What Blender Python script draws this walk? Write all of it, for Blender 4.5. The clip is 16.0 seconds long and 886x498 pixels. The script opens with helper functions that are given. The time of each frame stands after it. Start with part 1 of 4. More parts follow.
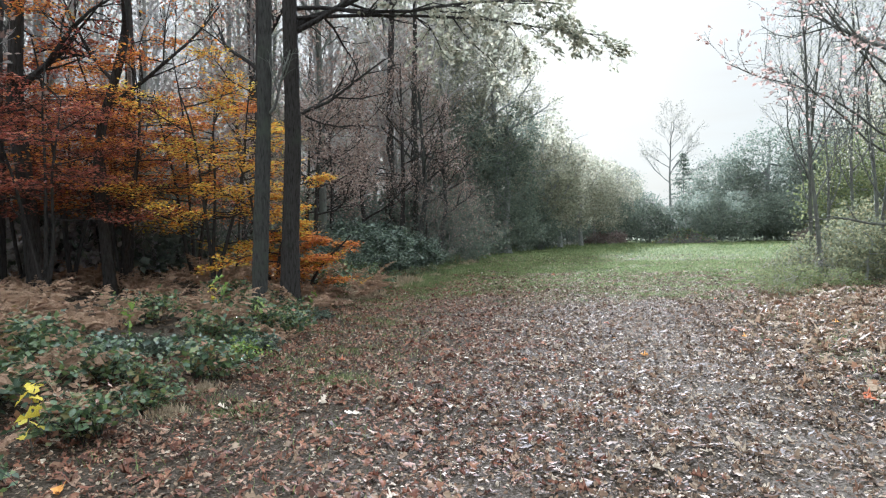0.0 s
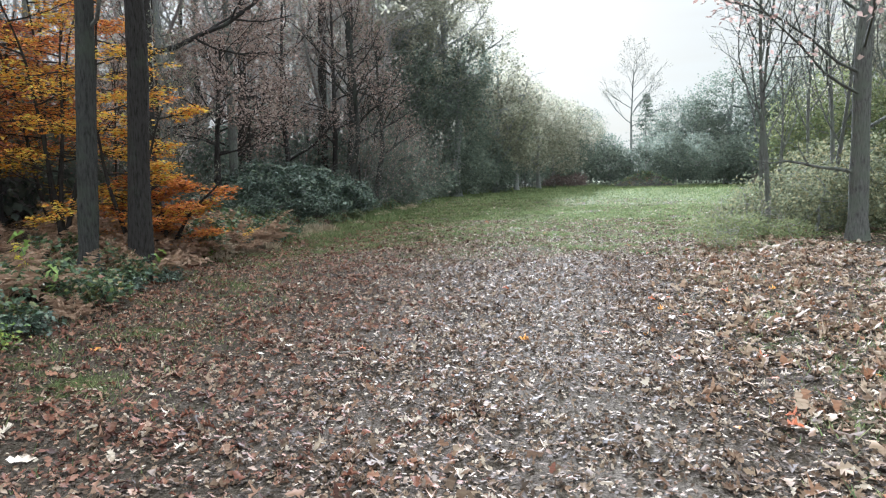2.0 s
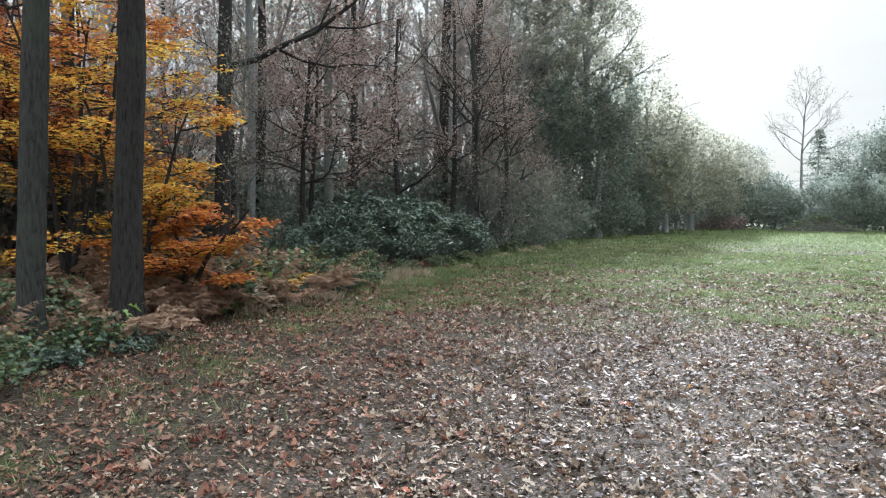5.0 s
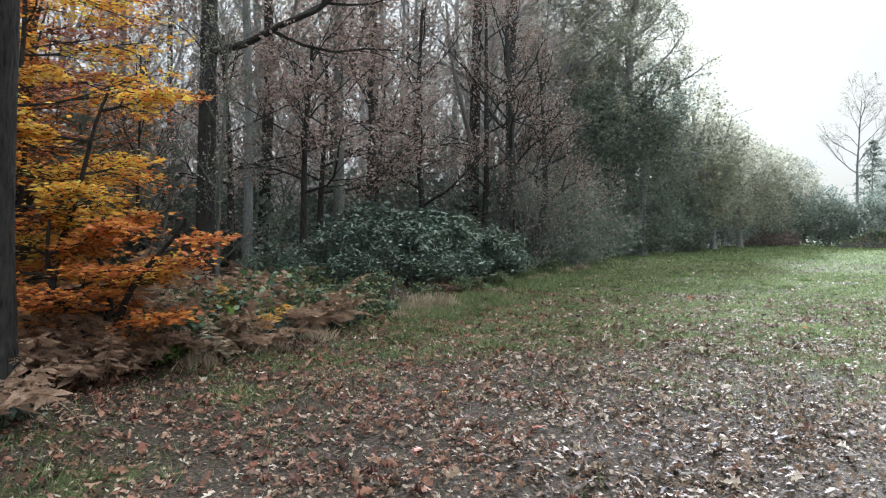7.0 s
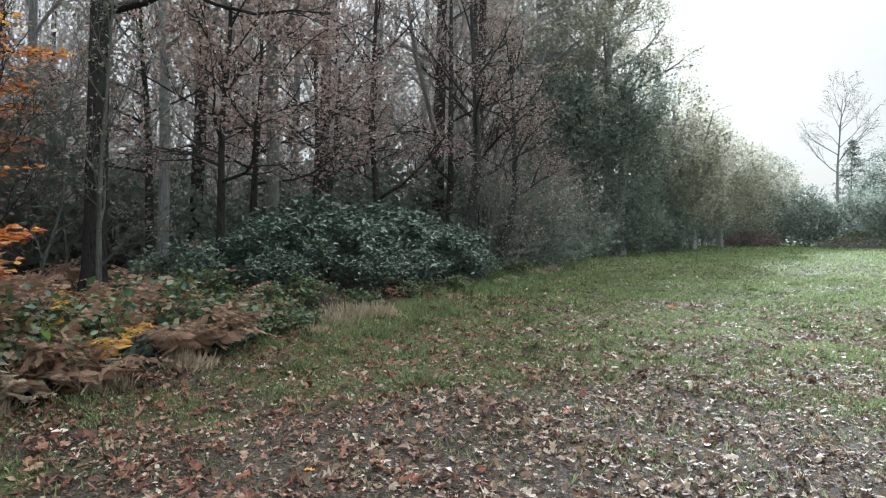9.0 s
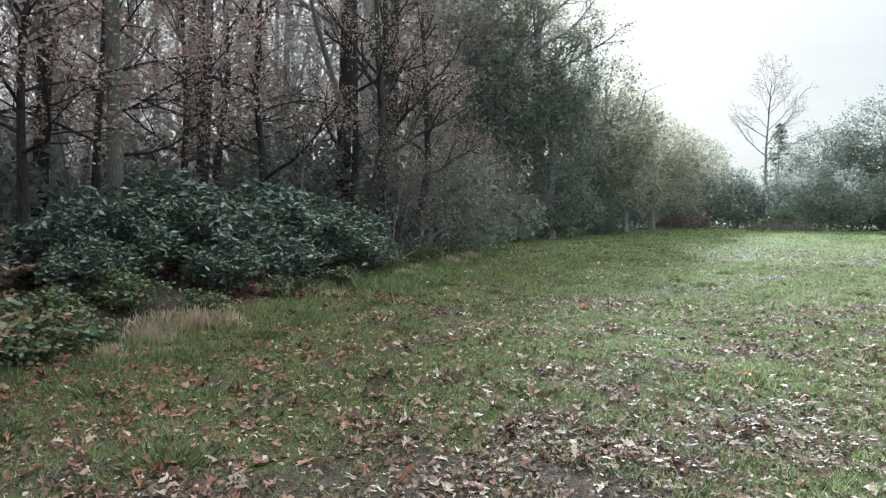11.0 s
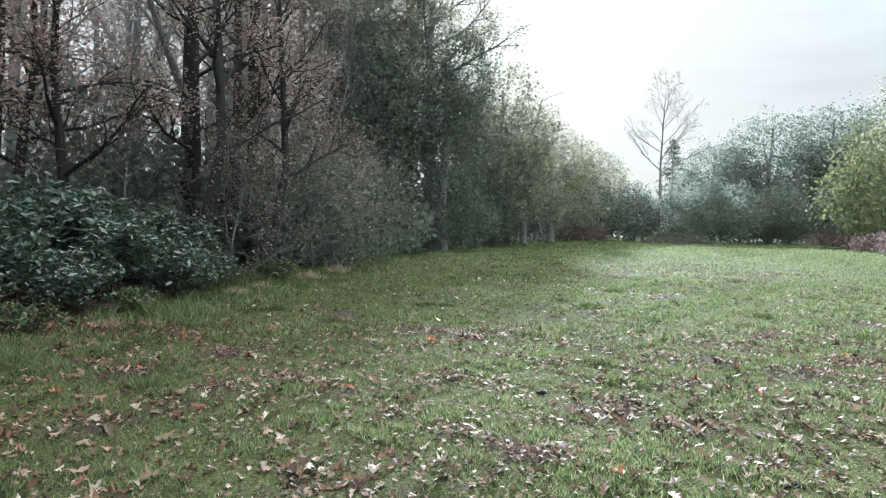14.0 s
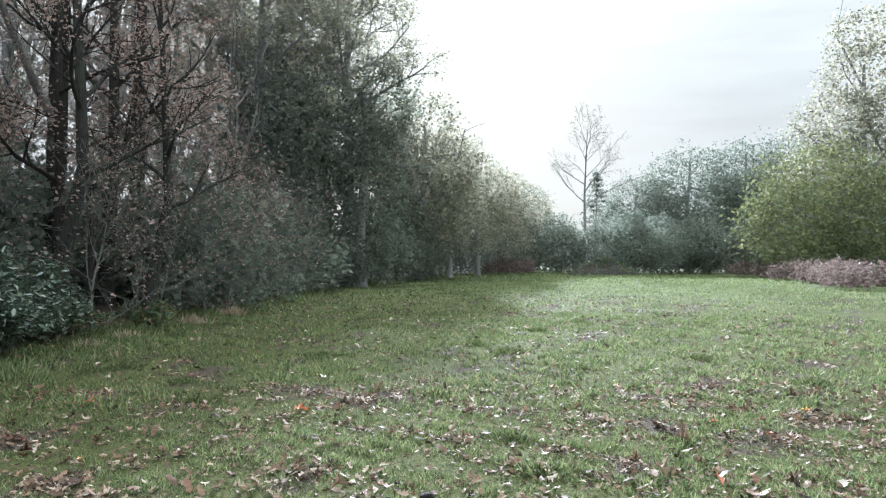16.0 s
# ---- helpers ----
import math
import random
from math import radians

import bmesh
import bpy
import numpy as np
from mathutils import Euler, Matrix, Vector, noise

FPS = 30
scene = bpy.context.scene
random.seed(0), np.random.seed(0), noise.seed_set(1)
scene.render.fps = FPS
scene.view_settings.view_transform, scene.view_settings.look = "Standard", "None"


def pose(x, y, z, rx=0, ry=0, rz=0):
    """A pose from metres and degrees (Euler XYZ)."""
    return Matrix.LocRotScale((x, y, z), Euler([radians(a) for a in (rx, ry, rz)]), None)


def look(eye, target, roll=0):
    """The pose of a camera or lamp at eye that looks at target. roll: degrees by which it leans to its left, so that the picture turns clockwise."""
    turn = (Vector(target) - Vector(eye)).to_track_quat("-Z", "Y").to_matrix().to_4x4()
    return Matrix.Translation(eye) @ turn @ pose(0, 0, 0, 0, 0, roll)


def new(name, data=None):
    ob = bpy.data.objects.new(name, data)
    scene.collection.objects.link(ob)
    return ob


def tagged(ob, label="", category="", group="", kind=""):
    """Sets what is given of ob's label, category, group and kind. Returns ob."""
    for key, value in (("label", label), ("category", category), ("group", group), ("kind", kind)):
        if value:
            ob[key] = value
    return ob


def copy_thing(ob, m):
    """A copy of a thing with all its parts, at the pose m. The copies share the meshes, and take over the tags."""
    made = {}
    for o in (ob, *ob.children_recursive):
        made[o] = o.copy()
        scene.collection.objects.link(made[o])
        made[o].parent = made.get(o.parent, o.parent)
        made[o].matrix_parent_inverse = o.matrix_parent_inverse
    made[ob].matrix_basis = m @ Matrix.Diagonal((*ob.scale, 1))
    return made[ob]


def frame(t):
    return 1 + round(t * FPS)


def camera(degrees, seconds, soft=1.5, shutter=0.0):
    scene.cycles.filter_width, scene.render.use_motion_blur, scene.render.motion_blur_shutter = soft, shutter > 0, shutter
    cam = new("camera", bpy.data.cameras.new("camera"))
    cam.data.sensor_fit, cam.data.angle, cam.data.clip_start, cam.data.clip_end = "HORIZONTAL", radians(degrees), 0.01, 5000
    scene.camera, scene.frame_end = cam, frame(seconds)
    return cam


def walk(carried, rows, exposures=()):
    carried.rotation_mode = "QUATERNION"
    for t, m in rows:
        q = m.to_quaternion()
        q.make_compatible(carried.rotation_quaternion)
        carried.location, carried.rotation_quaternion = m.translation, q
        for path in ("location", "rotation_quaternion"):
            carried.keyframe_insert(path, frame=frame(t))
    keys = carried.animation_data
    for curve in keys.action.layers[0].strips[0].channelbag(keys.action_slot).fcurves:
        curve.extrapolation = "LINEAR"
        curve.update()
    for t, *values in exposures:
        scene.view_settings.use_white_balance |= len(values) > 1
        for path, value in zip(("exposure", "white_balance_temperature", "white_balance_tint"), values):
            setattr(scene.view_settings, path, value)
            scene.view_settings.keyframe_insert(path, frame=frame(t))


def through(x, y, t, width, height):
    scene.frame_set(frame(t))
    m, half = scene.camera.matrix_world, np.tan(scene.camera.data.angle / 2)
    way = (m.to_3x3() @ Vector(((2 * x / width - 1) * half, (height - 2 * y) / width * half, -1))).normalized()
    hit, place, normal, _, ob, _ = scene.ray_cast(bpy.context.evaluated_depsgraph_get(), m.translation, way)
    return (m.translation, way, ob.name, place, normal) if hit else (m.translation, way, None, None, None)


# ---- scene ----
cam = camera(64.6, 16.0, 1.2)
PATH = [
    (0, (0.386, -0.64, 1.548), (0.418, 1.359, 1.503), -0.6),
    (0.5, (0.766, -0.169, 1.546), (0.829, 1.828, 1.451), -0.8),
    (1, (1.128, 0.373, 1.553), (1.198, 2.366, 1.41), -0.7),
    (1.5, (1.485, 0.881, 1.561), (1.57, 2.87, 1.373), -0.5),
    (2, (1.826, 1.431, 1.592), (1.949, 3.416, 1.38), -0.4),
    (2.5, (2.114, 1.916, 1.626), (2.259, 3.899, 1.405), -0.3),
    (3, (2.348, 2.532, 1.646), (2.464, 4.518, 1.437), -0.3),
    (3.5, (2.57, 3.14, 1.645), (2.608, 5.131, 1.466), -0.1),
    (4, (2.719, 3.823, 1.682), (2.656, 5.817, 1.535), 0.3),
    (4.2, (2.78, 4.065, 1.655), (2.673, 6.058, 1.519), 0.5),
    (6.3, (2.201, 7.382, 1.462), (1.766, 9.332, 1.387), 0.6),
    (6.5, (2.232, 7.636, 1.464), (1.817, 9.592, 1.394), 0.6),
    (7, (2.272, 8.248, 1.461), (1.894, 10.211, 1.404), 0.6),
    (7.5, (2.375, 8.802, 1.461), (2.027, 10.771, 1.414), 0.6),
    (8, (2.41, 9.387, 1.439), (2.071, 11.358, 1.389), 0.7),
    (8.5, (2.494, 9.928, 1.421), (2.161, 11.899, 1.366), 0.7),
    (8.7, (2.499, 10.128, 1.427), (2.166, 12.099, 1.369), 0.8),
    (10.8, (3.223, 12.574, 1.538), (3.049, 14.564, 1.431), 1.2),
    (11, (3.253, 12.77, 1.52), (3.096, 14.761, 1.406), 1.1),
    (11.5, (3.431, 13.275, 1.557), (3.325, 15.269, 1.449), 1.2),
    (12, (3.616, 13.753, 1.544), (3.573, 15.75, 1.453), 1.6),
    (12.5, (3.789, 14.213, 1.551), (3.818, 16.211, 1.474), 2.0),
    (13, (4.009, 14.562, 1.516), (4.095, 16.559, 1.449), 2.1),
    (13.5, (4.129, 15.006, 1.486), (4.231, 17.002, 1.416), 2.0),
    (14, (4.308, 15.403, 1.464), (4.409, 17.399, 1.389), 1.6),
    (14.5, (4.443, 15.796, 1.444), (4.533, 17.793, 1.374), 1.2),
    (15, (4.599, 16.247, 1.465), (4.717, 18.243, 1.424), 0.8),
    (15.5, (4.772, 16.702, 1.467), (4.959, 18.693, 1.464), 0.8),
    (16, (4.939, 17.108, 1.476), (5.235, 19.085, 1.502), 0.8),
]
walk(cam, [(t, look(eye, target, roll)) for t, eye, target, roll in PATH], [(0, 2.3, 5240, 13), (16, 2.3, 5240, 13)])

# ---- world, sun, exposure ----
SUN_AZ, SUN_EL = radians(9), radians(18)
world = bpy.data.worlds.new("hazy_sky")
scene.world = world
world.use_nodes = True
wn, wl = world.node_tree.nodes, world.node_tree.links
sky = wn.new("ShaderNodeTexSky")
sky.sky_type, sky.sun_disc = "NISHITA", False
sky.sun_elevation, sky.sun_rotation = SUN_EL, SUN_AZ
sky.air_density, sky.dust_density = 1.0, 4.0
coord = wn.new("ShaderNodeTexCoord")
stretch = wn.new("ShaderNodeMapping")
stretch.inputs["Scale"].default_value = (1.6, 1.6, 9.0)
wl.new(coord.outputs["Generated"], stretch.inputs["Vector"])
cloud = wn.new("ShaderNodeTexNoise")
cloud.inputs["Scale"].default_value = 1.7
cloud.inputs["Detail"].default_value = 6
cloud.inputs["Roughness"].default_value = 0.55
wl.new(stretch.outputs["Vector"], cloud.inputs["Vector"])
veil = wn.new("ShaderNodeMapRange")
veil.inputs["From Min"].default_value, veil.inputs["From Max"].default_value = 0.35, 0.7
veil.inputs["To Min"].default_value, veil.inputs["To Max"].default_value = 0.994, 0.985
wl.new(cloud.outputs["Fac"], veil.inputs["Value"])
sheet = wn.new("ShaderNodeMapRange")
sheet.inputs["From Min"].default_value, sheet.inputs["From Max"].default_value = 0.35, 0.75
sheet.inputs["To Min"].default_value, sheet.inputs["To Max"].default_value = 1.85, 1.3
wl.new(cloud.outputs["Fac"], sheet.inputs["Value"])
axis = wn.new("ShaderNodeSeparateXYZ")
wl.new(coord.outputs["Generated"], axis.inputs[0])
lift = wn.new("ShaderNodeMath")
lift.operation = "MULTIPLY"
wl.new(axis.outputs["Z"], lift.inputs[0])
wl.new(axis.outputs["Z"], lift.inputs[1])
cube = wn.new("ShaderNodeMath")
cube.operation = "MULTIPLY"
wl.new(lift.outputs[0], cube.inputs[0])
wl.new(axis.outputs["Z"], cube.inputs[1])
zenith = wn.new("ShaderNodeMath")
zenith.operation = "MULTIPLY_ADD"
zenith.inputs[1].default_value, zenith.inputs[2].default_value = 7.2, 1.0
wl.new(cube.outputs[0], zenith.inputs[0])
bright = wn.new("ShaderNodeMath")
bright.operation = "MULTIPLY"
wl.new(sheet.outputs["Result"], bright.inputs[0])
wl.new(zenith.outputs[0], bright.inputs[1])
tint = wn.new("ShaderNodeVectorMath")
tint.operation = "SCALE"
tint.inputs[0].default_value = (1.0, 0.97, 0.80)
wl.new(bright.outputs[0], tint.inputs["Scale"])
blend = wn.new("ShaderNodeMix")
blend.data_type = "RGBA"
wl.new(veil.outputs["Result"], blend.inputs["Factor"])
wl.new(sky.outputs[0], blend.inputs["A"])
wl.new(tint.outputs[0], blend.inputs["B"])
wl.new(blend.outputs["Result"], wn["Background"].inputs["Color"])
wn["Background"].inputs["Strength"].default_value = 0.1

sun = new("sun", bpy.data.lights.new("sun", "SUN"))
sun.data.energy, sun.data.angle, sun.data.color = 4.4, radians(3), (1.0, 0.95, 0.88)
sun.matrix_world = look((60 * math.sin(SUN_AZ), 60 * math.cos(SUN_AZ), 60 * math.tan(SUN_EL)), (0, 0, 0))


# ---- materials ----
def shader(name, rough=0.8, spec=0.3):
    m = bpy.data.materials.new(name)
    m.use_nodes = True
    b = m.node_tree.nodes["Principled BSDF"]
    b.inputs["Roughness"].default_value = rough
    b.inputs["Specular IOR Level"].default_value = spec
    return m, m.node_tree.nodes, m.node_tree.links, b


def ramp(n, cols, lo=0.0, hi=1.0):
    r = n.new("ShaderNodeValToRGB")
    els = r.color_ramp.elements
    while len(els) < len(cols):
        els.new(0.5)
    for i, c in enumerate(cols):
        els[i].position = lo + (hi - lo) * i / (len(cols) - 1)
        els[i].color = (*c, 1)
    return r


def noise_tex(n, l, scale, detail=4, vec=None, rough=0.6):
    t = n.new("ShaderNodeTexNoise")
    t.inputs["Scale"].default_value, t.inputs["Detail"].default_value, t.inputs["Roughness"].default_value = scale, detail, rough
    if vec is not None:
        l.new(vec, t.inputs["Vector"])
    return t


def mixed(n, l, fac, a, b):
    x = n.new("ShaderNodeMix")
    x.data_type = "RGBA"
    l.new(fac, x.inputs["Factor"])
    for sock, v in (("A", a), ("B", b)):
        if isinstance(v, tuple):
            x.inputs[sock].default_value = (*v, 1)
        else:
            l.new(v, x.inputs[sock])
    return x.outputs["Result"]


def bark_mat(name, dark, mid, moss, moss_amount=0.5):
    """Furrowed bark, with lichen or moss in patches."""
    m, n, l, b = shader(name, 0.9, 0.1)
    tc = n.new("ShaderNodeTexCoord")
    mp = n.new("ShaderNodeMapping")
    mp.inputs["Scale"].default_value = (1, 1, 0.18)
    l.new(tc.outputs["Object"], mp.inputs["Vector"])
    furrow = noise_tex(n, l, 38, 5, mp.outputs["Vector"])
    patch = noise_tex(n, l, 2.6, 4, tc.outputs["Object"])
    base = ramp(n, [dark, mid, tuple(min(1, c * 1.35) for c in mid)], 0.3, 0.68)
    l.new(furrow.outputs["Fac"], base.inputs["Fac"])
    step = n.new("ShaderNodeMapRange")
    step.inputs["From Min"].default_value, step.inputs["From Max"].default_value = 0.62 - 0.25 * moss_amount, 0.78 - 0.2 * moss_amount
    step.inputs["To Max"].default_value = 0.75
    l.new(patch.outputs["Fac"], step.inputs["Value"])
    l.new(mixed(n, l, step.outputs["Result"], base.outputs["Color"], moss), b.inputs["Base Color"])
    bump = n.new("ShaderNodeBump")
    bump.inputs["Strength"].default_value, bump.inputs["Distance"].default_value = 1.0, 0.07
    l.new(furrow.outputs["Fac"], bump.inputs["Height"])
    l.new(bump.outputs["Normal"], b.inputs["Normal"])
    return m


def leaf_mat(name, cols, through=0.45, rough=0.5, spec=0.4):
    """Leaves: each one its own tone, with light coming through the blade."""
    m, n, l, b = shader(name, rough, spec)
    geo = n.new("ShaderNodeNewGeometry")
    tone = ramp(n, cols)
    l.new(geo.outputs["Random Per Island"], tone.inputs["Fac"])
    spots = noise_tex(n, l, 30, 3)
    mot = ramp(n, [(0.5, 0.46, 0.42), (1.1, 1.1, 1.1)], 0.3, 0.65)
    l.new(spots.outputs["Fac"], mot.inputs["Fac"])
    mul = n.new("ShaderNodeMix")
    mul.data_type, mul.blend_type = "RGBA", "MULTIPLY"
    mul.inputs["Factor"].default_value = 0.8
    l.new(tone.outputs["Color"], mul.inputs["A"])
    l.new(mot.outputs["Color"], mul.inputs["B"])
    col = mul.outputs["Result"]
    l.new(col, b.inputs["Base Color"])
    tr = n.new("ShaderNodeBsdfTranslucent")
    l.new(col, tr.inputs["Color"])
    mx = n.new("ShaderNodeMixShader")
    mx.inputs["Fac"].default_value = through
    l.new(b.outputs[0], mx.inputs[1])
    l.new(tr.outputs[0], mx.inputs[2])
    l.new(mx.outputs[0], n["Material Output"].inputs["Surface"])
    return m


BARK_DARK = bark_mat("dark_oak_bark", (0.014, 0.013, 0.012), (0.042, 0.038, 0.036), (0.058, 0.066, 0.05), 0.25)
BARK_GREY = bark_mat("lichened_grey_bark", (0.05, 0.05, 0.047), (0.13, 0.128, 0.12), (0.14, 0.155, 0.125), 0.8)
# bark of the wood and far trees, lifted pale to paint in haze
BARK_HAZED = bark_mat("haze_paled_bark", (0.09, 0.09, 0.09), (0.22, 0.22, 0.215), (0.20, 0.225, 0.20), 0.7)
BARK_DUSK = bark_mat("dark_lichened_bark", (0.018, 0.018, 0.017), (0.052, 0.051, 0.048), (0.062, 0.07, 0.055), 0.6)
BARK_PALE = bark_mat("weathered_dead_bark", (0.16, 0.14, 0.12), (0.32, 0.29, 0.26), (0.25, 0.24, 0.2), 0.3)
# twigs lifted pale likewise: the haze is in their colour
TWIG_HAZED = bark_mat("haze_paled_twig_bark", (0.17, 0.155, 0.155), (0.32, 0.30, 0.295), (0.29, 0.30, 0.27), 0.5)
LEAF_YELLOW = leaf_mat("golden_beech_leaf", [(0.50, 0.17, 0.03), (0.62, 0.27, 0.04), (0.72, 0.42, 0.05), (0.70, 0.52, 0.08), (0.55, 0.52, 0.10)], 0.55)
LEAF_ORANGE = leaf_mat("orange_beech_leaf", [(0.30, 0.07, 0.03), (0.48, 0.15, 0.04), (0.60, 0.25, 0.05), (0.66, 0.36, 0.06)], 0.5)
LEAF_MAROON = leaf_mat("maroon_beech_leaf", [(0.17, 0.05, 0.045), (0.28, 0.08, 0.06), (0.36, 0.12, 0.07), (0.42, 0.18, 0.08)], 0.5)
# rust and evergreen leaf tones are also lifted paler to stand for haze
LEAF_RUST = leaf_mat("rusty_oak_leaf", [(0.19, 0.13, 0.115), (0.29, 0.205, 0.175), (0.37, 0.285, 0.245), (0.45, 0.37, 0.325)], 0.55)
# leaves deep in the wood: brown greyed and paled, haze painted into the colour
LEAF_WOOD_HAZED = leaf_mat("haze_paled_woodland_leaf", [(0.24, 0.22, 0.21), (0.34, 0.32, 0.30), (0.41, 0.39, 0.365), (0.47, 0.455, 0.42)], 0.6)
LEAF_OLIVE = leaf_mat("fading_olive_leaf", [(0.18, 0.19, 0.15), (0.26, 0.27, 0.205), (0.33, 0.33, 0.25), (0.39, 0.365, 0.28)], 0.6, 0.7, 0.15)
LEAF_EVER = leaf_mat("evergreen_leaf", [(0.11, 0.135, 0.115), (0.15, 0.18, 0.15), (0.185, 0.215, 0.175), (0.225, 0.25, 0.195)], 0.5, 0.8, 0.06)
LEAF_WILLOW = leaf_mat("yellow_green_willow_leaf", [(0.11, 0.135, 0.075), (0.15, 0.18, 0.09), (0.19, 0.215, 0.10), (0.235, 0.24, 0.12)], 0.32, 0.8, 0.06)
LEAF_HEATH = leaf_mat("faded_heath_leaf", [(0.11, 0.085, 0.08), (0.16, 0.12, 0.11), (0.21, 0.17, 0.15)], 0.4, 0.7, 0.15)
LEAF_SCRUB = leaf_mat("scrub_leaf", [(0.09, 0.105, 0.07), (0.13, 0.145, 0.09), (0.17, 0.18, 0.105), (0.22, 0.20, 0.11)], 0.45, 0.75, 0.06)
LEAF_RHODO = leaf_mat("glossy_rhododendron_leaf", [(0.04, 0.068, 0.05), (0.06, 0.095, 0.068), (0.085, 0.125, 0.088), (0.14, 0.175, 0.105)], 0.18, 0.3, 0.6)
LEAF_BRAMBLE = leaf_mat("bramble_leaf", [(0.04, 0.07, 0.042), (0.055, 0.098, 0.05), (0.085, 0.135, 0.055), (0.14, 0.185, 0.06), (0.22, 0.10, 0.055)], 0.35, 0.38, 0.5)
LEAF_LIME = leaf_mat("bright_green_leaf", [(0.10, 0.19, 0.05), (0.15, 0.26, 0.06), (0.22, 0.31, 0.07), (0.36, 0.36, 0.07)], 0.4)
FROND = leaf_mat("dead_bracken_frond", [(0.17, 0.10, 0.07), (0.28, 0.175, 0.12), (0.40, 0.285, 0.205), (0.54, 0.43, 0.33)], 0.45, 0.8, 0.1)
FROND_GOLD = leaf_mat("golden_bracken_frond", [(0.55, 0.28, 0.05), (0.66, 0.38, 0.08), (0.66, 0.50, 0.22)], 0.45, 0.7, 0.2)
STRAW = leaf_mat("dry_grass_straw", [(0.42, 0.34, 0.24), (0.54, 0.45, 0.33), (0.62, 0.54, 0.41)], 0.4, 0.7, 0.2)
BLADE = leaf_mat("meadow_grass_blade", [(0.055, 0.083, 0.039), (0.105, 0.15, 0.06), (0.175, 0.218, 0.088), (0.28, 0.288, 0.15)], 0.4, 0.65, 0.15)
LITTER = leaf_mat("fallen_leaf", [(0.035, 0.026, 0.019), (0.075, 0.052, 0.037), (0.14, 0.10, 0.068), (0.10, 0.058, 0.038), (0.22, 0.165, 0.115), (0.15, 0.085, 0.052), (0.30, 0.245, 0.185), (0.40, 0.35, 0.285)], 0.15, 0.75, 0.14)
RUSSET_LITTER = leaf_mat("russet_fallen_leaf", [(0.04, 0.022, 0.017), (0.10, 0.045, 0.033), (0.17, 0.072, 0.046), (0.12, 0.065, 0.045), (0.24, 0.12, 0.075), (0.27, 0.19, 0.14)], 0.15, 0.75, 0.14)
BANK_LITTER = leaf_mat("bank_fallen_leaf", [(0.05, 0.035, 0.026), (0.12, 0.08, 0.052), (0.21, 0.15, 0.10), (0.30, 0.235, 0.17), (0.20, 0.095, 0.05), (0.27, 0.20, 0.14), (0.46, 0.40, 0.33)], 0.15, 0.75, 0.14)
LEAF_RED = leaf_mat("red_fallen_leaf", [(0.28, 0.07, 0.05), (0.40, 0.12, 0.06), (0.50, 0.20, 0.07)], 0.3, 0.45, 0.5)
LEAF_AMBER = leaf_mat("amber_fallen_leaf", [(0.60, 0.24, 0.04), (0.68, 0.33, 0.05)], 0.35, 0.45, 0.5)
LEAF_PALE = leaf_mat("pale_fallen_leaf", [(0.48, 0.40, 0.33), (0.60, 0.52, 0.44), (0.62, 0.56, 0.49)], 0.25, 0.7, 0.2)


def ground_mat():
    """Trodden mud and leaf mould that gives way to turf."""
    m, n, l, b = shader("leaf_mould_and_turf", 1.0, 0.02)
    pos = n.new("ShaderNodeNewGeometry").outputs["Position"]
    turf = n.new("ShaderNodeAttribute")
    turf.attribute_name = "turf"
    big, mid, fine = noise_tex(n, l, 0.55, 4, pos), noise_tex(n, l, 5, 5, pos), noise_tex(n, l, 45, 4, pos, 0.7)
    mould = ramp(n, [(0.018, 0.014, 0.011), (0.038, 0.031, 0.024), (0.07, 0.058, 0.046), (0.12, 0.102, 0.082)], 0.3, 0.7)
    grass = ramp(n, [(0.018, 0.017, 0.011), (0.04, 0.042, 0.02), (0.075, 0.085, 0.03), (0.12, 0.125, 0.055)], 0.3, 0.7)
    for r in (mould, grass):
        l.new(fine.outputs["Fac"], r.inputs["Fac"])
    # one blended turf tone, near the blades' mean colour, for the farther ground
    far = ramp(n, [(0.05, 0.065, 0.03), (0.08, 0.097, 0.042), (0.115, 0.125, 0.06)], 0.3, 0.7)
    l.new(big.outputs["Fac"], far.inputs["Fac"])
    far_turf = n.new("ShaderNodeAttribute")
    far_turf.attribute_name = "far_turf"
    trod = n.new("ShaderNodeAttribute")
    trod.attribute_name = "trod"
    mud = ramp(n, [(0.04, 0.034, 0.027), (0.085, 0.073, 0.06), (0.14, 0.123, 0.102)], 0.32, 0.68)
    l.new(fine.outputs["Fac"], mud.inputs["Fac"])
    bare = mixed(n, l, trod.outputs["Fac"], mould.outputs["Color"], mud.outputs["Color"])
    green = mixed(n, l, far_turf.outputs["Fac"], grass.outputs["Color"], far.outputs["Color"])
    add = n.new("ShaderNodeMath")
    add.operation = "MULTIPLY_ADD"
    l.new(mid.outputs["Fac"], add.inputs[0])
    add.inputs[1].default_value = 1.5
    l.new(turf.outputs["Fac"], add.inputs[2])
    edge = n.new("ShaderNodeMapRange")
    edge.inputs["From Min"].default_value, edge.inputs["From Max"].default_value = 1.2, 1.55
    l.new(add.outputs[0], edge.inputs["Value"])
    l.new(mixed(n, l, edge.outputs["Result"], bare, green), b.inputs["Base Color"])
    bump = n.new("ShaderNodeBump")
    bump.inputs["Strength"].default_value, bump.inputs["Distance"].default_value = 0.7, 0.05
    l.new(fine.outputs["Fac"], bump.inputs["Height"])
    l.new(bump.outputs["Normal"], b.inputs["Normal"])
    return m


GROUND = ground_mat()


# ---- the lie of the land ----
def smooth(a, b, x):
    t = np.clip((x - a) / (b - a), 0, 1)
    return t * t * (3 - 2 * t)


def ripple(x, y, s, k):
    """Cheap smooth unevenness of wavelength about s metres, in -1 to 1."""
    q = 2 * math.pi / s
